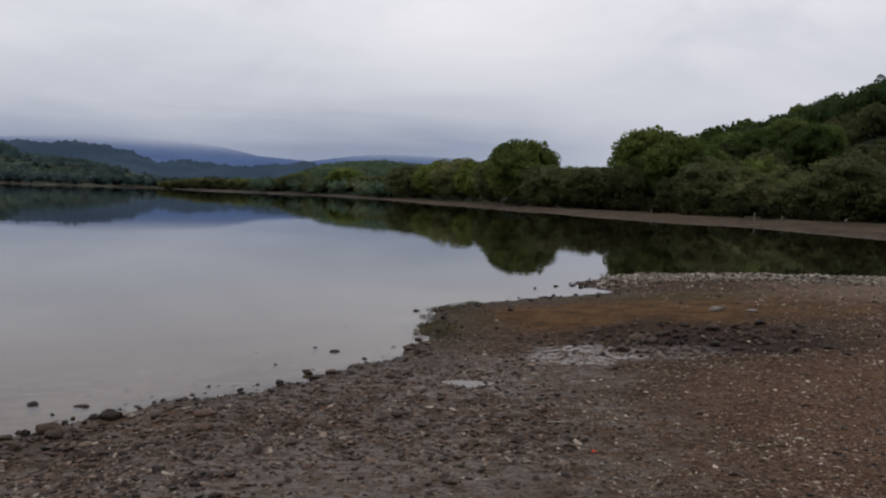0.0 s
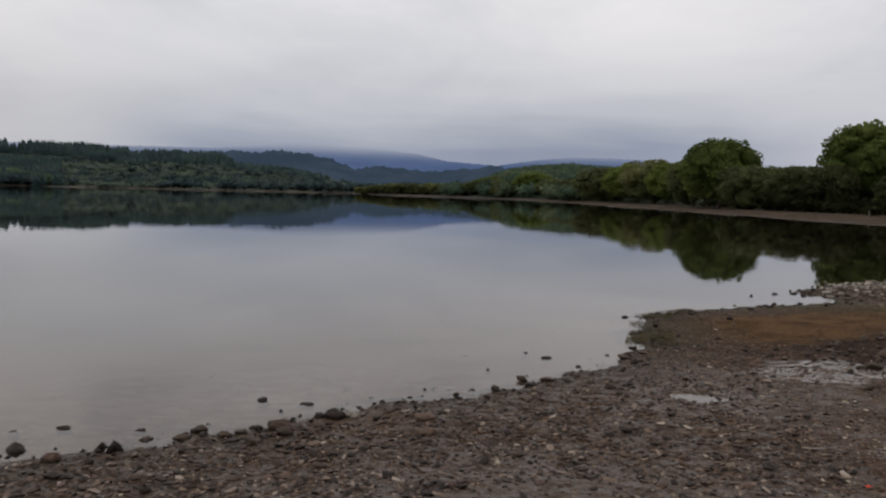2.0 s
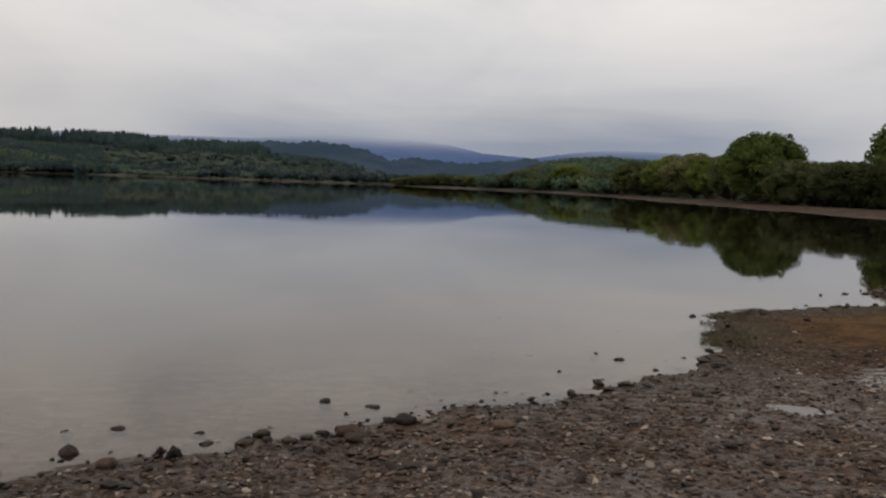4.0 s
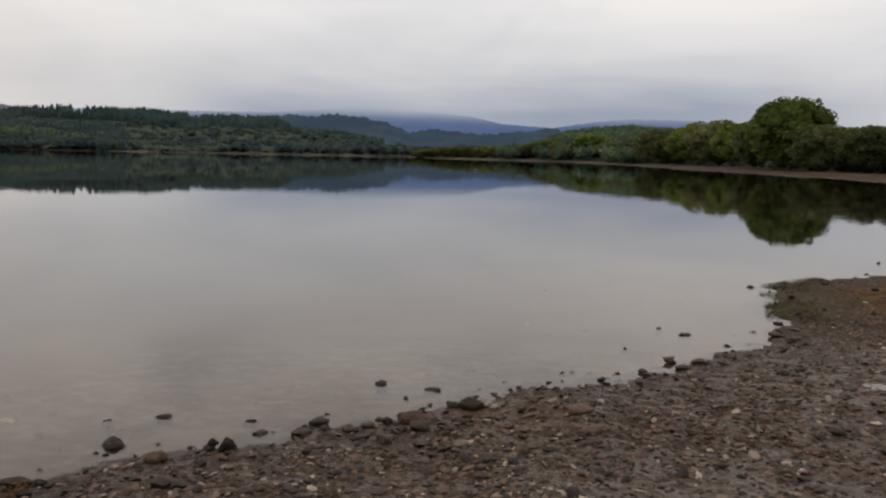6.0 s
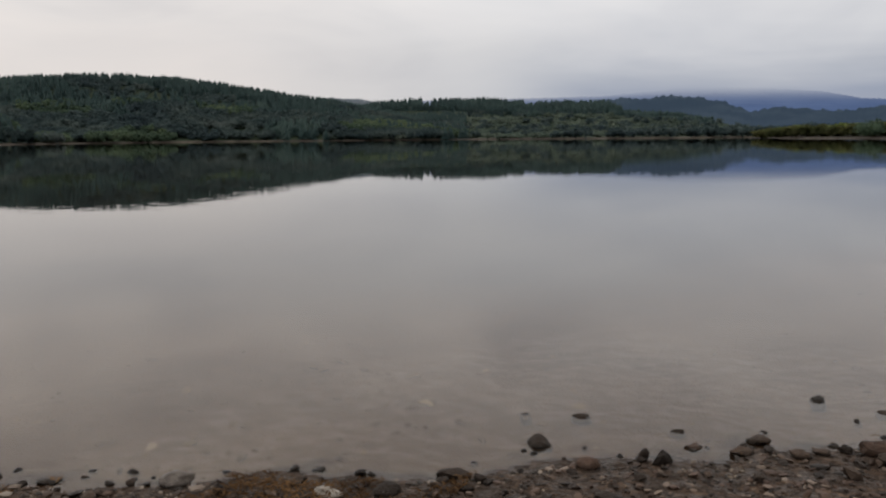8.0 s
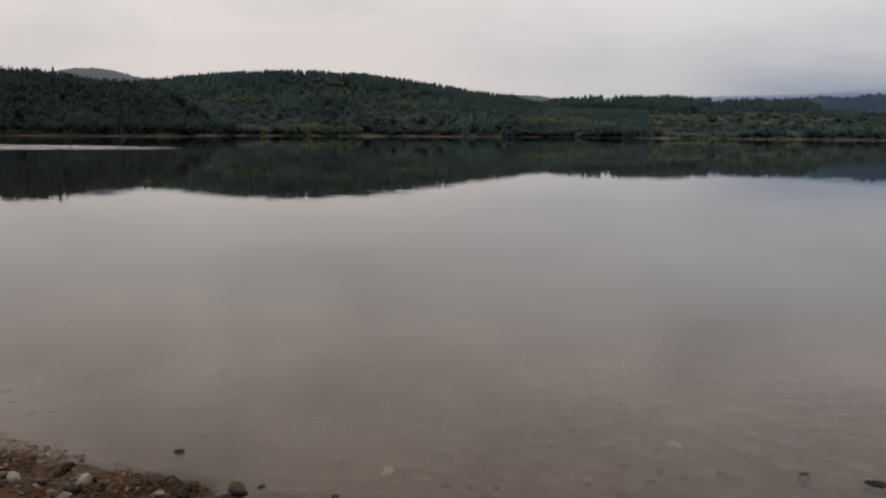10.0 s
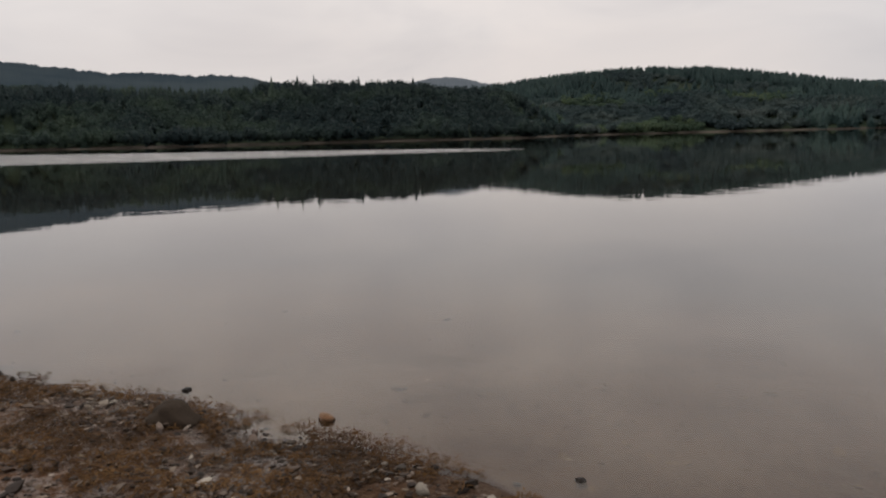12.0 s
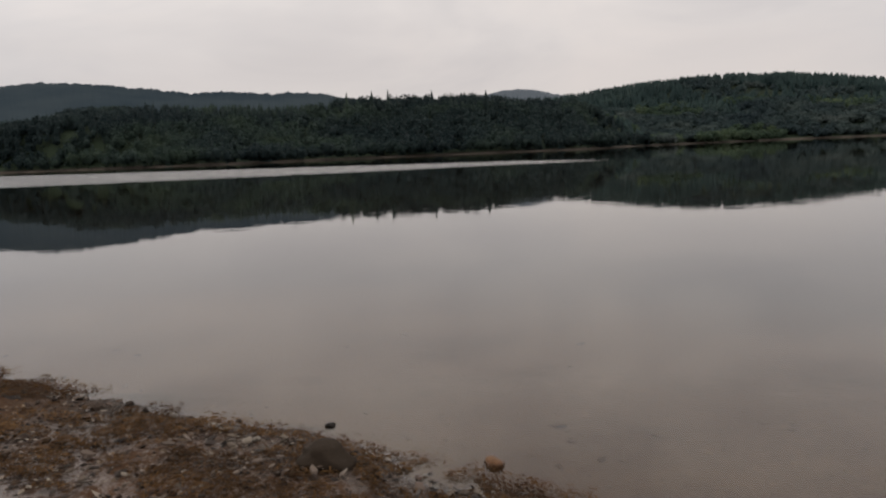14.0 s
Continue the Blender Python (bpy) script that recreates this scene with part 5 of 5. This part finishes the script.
for k in range(48):
    a, q = rng.uniform(0, 6.28), rng.uniform(0, 1) ** 0.6
    wd = float(np.clip(rng.lognormal(math.log(0.1), 0.4), 0.05, 0.22))
    put_stone("dark", int(rng.integers(6)), 3.0 + 1.9 * q * math.cos(a), 9.45 + 1.1 * q * math.sin(a), wd, wd * rng.uniform(0.6, 0.9), wd * rng.uniform(0.5, 0.8), rng.uniform(0, 6.28), 0.0, "lying in the dark peaty mud")
rng = np.random.default_rng(44)
made = 0
while made < 95:
    t = rng.uniform(3, 22)
    k = int(t)
    a, b = LAKE[k], LAKE[k + 1]
    q = a + (b - a) * (t - k) + rng.normal(size=2) * np.array([0.35, 0.35])
    d = float(inland(q[0], q[1])[0])
    if not -0.9 < d < 1.3 or rng.random() > math.exp(-abs(d) * 1.6):
        continue
    wd = float(np.clip(rng.lognormal(math.log(0.055), 0.35), 0.035, 0.13)) * (1.0 if q[1] < 9 else 1.35)
    put_stone("dark" if rng.random() < 0.86 else ("pale" if rng.random() < 0.5 else "brown"), int(rng.integers(6)), float(q[0]), float(q[1]), wd, wd * rng.uniform(0.6, 0.9), wd * rng.uniform(0.5, 0.85),
              rng.uniform(0, 6.28), rng.normal() * 0.15, IN_WATER if d < -0.05 else "on the gravel at the water's edge")
    made += 1


# small stones that break the surface of the shallows
rng = np.random.default_rng(48)
for k in range(52):
    t = rng.uniform(7.4, 12.0)
    a, b = LAKE[int(t)], LAKE[int(t) + 1]
    q = a + (b - a) * (t % 1) + np.array([-0.7, 0.7]) * rng.exponential(0.16)
    z = float(land(q[0], q[1])[0])
    if -0.035 < z < 0.0:
        wd = rng.uniform(0.035, 0.08)
        put_stone("dark" if rng.random() < 0.8 else "brown", int(rng.integers(6)), float(q[0]), float(q[1]), wd, wd * 0.75, max(wd * 0.6, (rng.uniform(0.004, 0.016) - z) / 0.495), rng.uniform(0, 6.28), 0.0, IN_WATER)


# stones among the weed
rng = np.random.default_rng(52)
made = 0
while made < 62:
    x, y = rng.uniform(-10.5, -5.2), rng.uniform(-2.0, 3.0)
    d = float(inland(x, y)[0])
    if 0.0 < d < 1.6:
        wd = float(np.clip(rng.lognormal(math.log(0.06), 0.35), 0.035, 0.13))
        kind = ("dark", "dark", "pale", "dark", "brown")[int(rng.integers(5))]
        put_stone(kind, int(rng.integers(6)), x, y, wd, wd * rng.uniform(0.6, 0.9), wd * rng.uniform(0.5, 0.8), rng.uniform(0, 6.28), rng.normal() * 0.2, "among the lake weed on the shore", 0.1)
        made += 1


def build_weed():
    """Lake weed washed up in matted strands."""
    rng = np.random.default_rng(77)
    x = np.concatenate([rng.uniform(-12.5, -4.1, 230000), rng.uniform(-0.9, 0.9, 11000), rng.uniform(-5, 3, 6000)])
    y = np.concatenate([rng.uniform(-4.5, 4.2, 230000), rng.uniform(10.0, 13.4, 11000), rng.uniform(3, 15, 6000)])
    d = inland(x, y)
    mat = wave(x, y, 0.45, 51) * 0.6 + wave(x, y, 0.14, 52) * 0.4
    ok = (d > np.where((y > 10) & (x < 0.9), -0.13, np.where(x < -6.5, rng.uniform(-0.22, 0.0, len(x)), -0.08))) & (d < np.where(x < -5.4, 1.3, np.where((x < -4.1) & (y < 4.2), 0.4, np.where(y > 10, 0.45, 0.12)))) & (mat > np.where(x < -5.4, np.where(d < 0.35, 0.42, 0.49), 0.47))
    x, y, mound = x[ok], y[ok], 0.055 * smooth(mat[ok], 0.47, 0.68) * smooth(d[ok], -0.05, 0.25)
    n = len(x)
    z = np.maximum(land(x, y), -0.004) + mound * rng.uniform(0, 1, n)
    a = rng.uniform(0, 6.28, n)
    ln, wd = rng.uniform(0.02, 0.08, n), rng.uniform(0.004, 0.013, n)
    t = np.stack([np.cos(a), np.sin(a), rng.normal(size=n) * 0.1], 1)
    s = np.stack([-np.sin(a), np.cos(a), rng.normal(size=n) * 0.25], 1)
    p = np.stack([x, y, z + rng.uniform(0.003, 0.026, n)], 1)
    lift = np.array([0, 0, 1]) * rng.uniform(0.0, 0.014, n)[:, None]
    v = np.stack([p - t * ln[:, None] / 2, p - s * wd[:, None] / 2 + lift, p + t * ln[:, None] / 2, p + s * wd[:, None] / 2 + lift], 1).reshape(-1, 3)
    v = v.reshape(-1, 4, 3)
    green = (y > 9.5) & (x < 0.9)
    for name, some, mat, label in (("lake_weed", ~green, WEED, "matted brown lake weed washed up on the shore"), ("green_weed", green, OLIVE_WEED, "dark olive weed at the corner of the beach")):
        q = v[some].reshape(-1, 3)
        tagged(new(name, mesh_of(name, q, np.arange(len(q)).reshape(-1, 4), mat, False)), label, "weed", kind="stuff")


def build_weed_stones():
    """Flat pebbles caught on top of the weed."""
    rng = np.random.default_rng(79)
    x, y = rng.uniform(-10.5, -4.6, 9000), rng.uniform(-2.5, 4.0, 9000)
    d = inland(x, y)
    ok = (d > 0.06) & (d < 1.9) & (wave(x, y, 0.35, 55) > 0.36)
    x, y = x[ok], y[ok]
    size = np.clip(rng.lognormal(math.log(0.025), 0.45, len(x)), 0.012, 0.065)
    v, f = pebbles(rng, x, y, size, (0.25, 0.5), 0.35)
    v[:, 2] += 0.022
    tagged(new("weed_pebbles", mesh_of("weed_pebbles", v, f, WEED_PEBBLES, False)), "grey and pale pebbles lying among the lake weed", "pebbles", kind="stuff")


build_weed_stones()
OLIVE_WEED = foliage_material("olive_weed", [(0.0, (0.018, 0.016, 0.006)), (0.5, (0.05, 0.043, 0.013)), (1.0, (0.12, 0.10, 0.03))], 1.5, 0.45, 0.6, relief=40)
WEED = foliage_material("lake_weed", [(0.0, (0.042, 0.0225, 0.0105)), (0.5, (0.115, 0.06, 0.024)), (1.0, (0.23, 0.13, 0.055))], 1.5, 0.45, 0.6, relief=40)
build_weed()


def build_puddle():
    a = np.linspace(0, 2 * math.pi, 40, endpoint=False)
    rx, ry = 0.26 * (1 + 0.1 * np.sin(3 * a)), 0.15 * (1 + 0.12 * np.sin(2 * a + 1))
    v = [(0.31 + p * math.cos(t), 7.12 + q * math.sin(t) - 0.12 * p * math.cos(t), 0.108) for t, p, q in zip(a, rx, ry)] + [(0.31, 7.12, 0.108)]
    f = [(k, (k + 1) % 40, 40) for k in range(40)]
    ob = new("puddle", mesh_of("puddle", v, f, WATER))
    tagged(ob, "small bright puddle left among the gravel", "puddle", kind="structure")


build_puddle()

# scraps
RED = plain("red_plastic", (0.5, 0.06, 0.03), 0.4)
bm = bmesh.new()
bmesh.ops.create_grid(bm, x_segments=6, y_segments=4, size=0.5)
for v in bm.verts:
    v.co.z = 0.25 * noise.noise(v.co * 3) + 0.25
    v.co.x *= 1 + 0.3 * noise.noise(v.co * 5)
bmesh.ops.solidify(bm, geom=bm.faces[:], thickness=0.06)
me = bpy.data.meshes.new("scrap")
bm.to_mesh(me)
bm.free()
me.materials.append(RED)
scrap = new("plastic_scrap", me)
scrap.matrix_basis = Matrix.LocRotScale((1.0, 5.04, float(land(1.0, 5.04)[0]) + 0.004), Euler((0, 0, 0.4)), (0.036, 0.026, 0.035))
tagged(scrap, "crumpled red plastic scrap lying on the gravel", "litter")

GREY_WOOD = plain("grey_weathered_wood", (0.13, 0.11, 0.095), 0.9, 12)
DRY = plain("bleached_wood", (0.30, 0.26, 0.21), 0.85, 8)


def driftwood(x, y, length, thick, turn, seed, up_=0.0):
    """A bleached branch with side twigs, lying on the shore or leaning up."""
    rng = np.random.default_rng(seed)
    z = float(land(x, y)[0])
    pts = [(length * (t - 0.5), 0.06 * length * math.sin(5 * t + seed), thick * 0.5 + up_ * length * t) for t in np.linspace(0, 1, 7)]
    bits = [tube(pts, [thick * 0.5 * (1 - 0.7 * t) for t in np.linspace(0, 1, 7)], 6)]
    for k in range(3):
        p = Vector(pts[2 + k])
        e = p + Vector((length * 0.22, length * rng.uniform(-0.2, 0.2), length * rng.uniform(0.02, 0.1) + up_ * length * 0.15))
        bits.append(tube([p, p.lerp(e, 0.5) + Vector((0, 0, 0.01 * length)), e], [thick * 0.25, thick * 0.18, thick * 0.06], 5))
    v, f = join(bits)
    ob = new("driftwood", mesh_of("driftwood", v, f, DRY))
    ob.matrix_basis = Matrix.LocRotScale((x, y, z), Euler((0, 0, turn)), None)
    return tagged(ob, "bleached dead branch washed up on the shore", "driftwood")


def stake(az, r, tall, lean):
    """A weathered post driven into the bank, with a worn, uneven top."""
    rng = np.random.default_rng(int(az * -10))
    x, y = polar(az, r)
    pts = [(lean * t, 0.0, -0.5 + (tall + 0.5) * t) for t in (0, 0.4, 0.8, 0.97, 1.0)]
    v, f = tube(pts, [0.075, 0.07, 0.065, 0.055, 0.02], 8)
    v = [(a + rng.uniform(-0.008, 0.008), b + rng.uniform(-0.008, 0.008), c + rng.uniform(-0.02, 0.02)) for a, b, c in v]
    ob = new("post", mesh_of("post", v, f, GREY_WOOD))
    ob.matrix_basis = Matrix.LocRotScale((x, y, max(float(land(x, y)[0]), 0.0)), Euler((0, 0, az)), None)
    return tagged(ob, "weathered grey wooden post standing at the water's edge", "post", "posts along the bank")


stake(-20.9, 79, 0.75, 0.03)
stake(-22.55, 78, 0.6, -0.05)
stake(-14.3, 92, 0.6, 0.02)
driftwood(0.9, 5.75, 0.22, 0.012, 0.2, 3)
for k, (az, r, ln, up_) in enumerate(((-24.6, 93, 1.9, 0.6), (-22.3, 94, 0.9, 0.8), (-26.3, 86, 1.6, 0.1))):
    x, y = polar(az, r)
    driftwood(x, y, ln, 0.07, 0.6 * k, k + 5, up_)
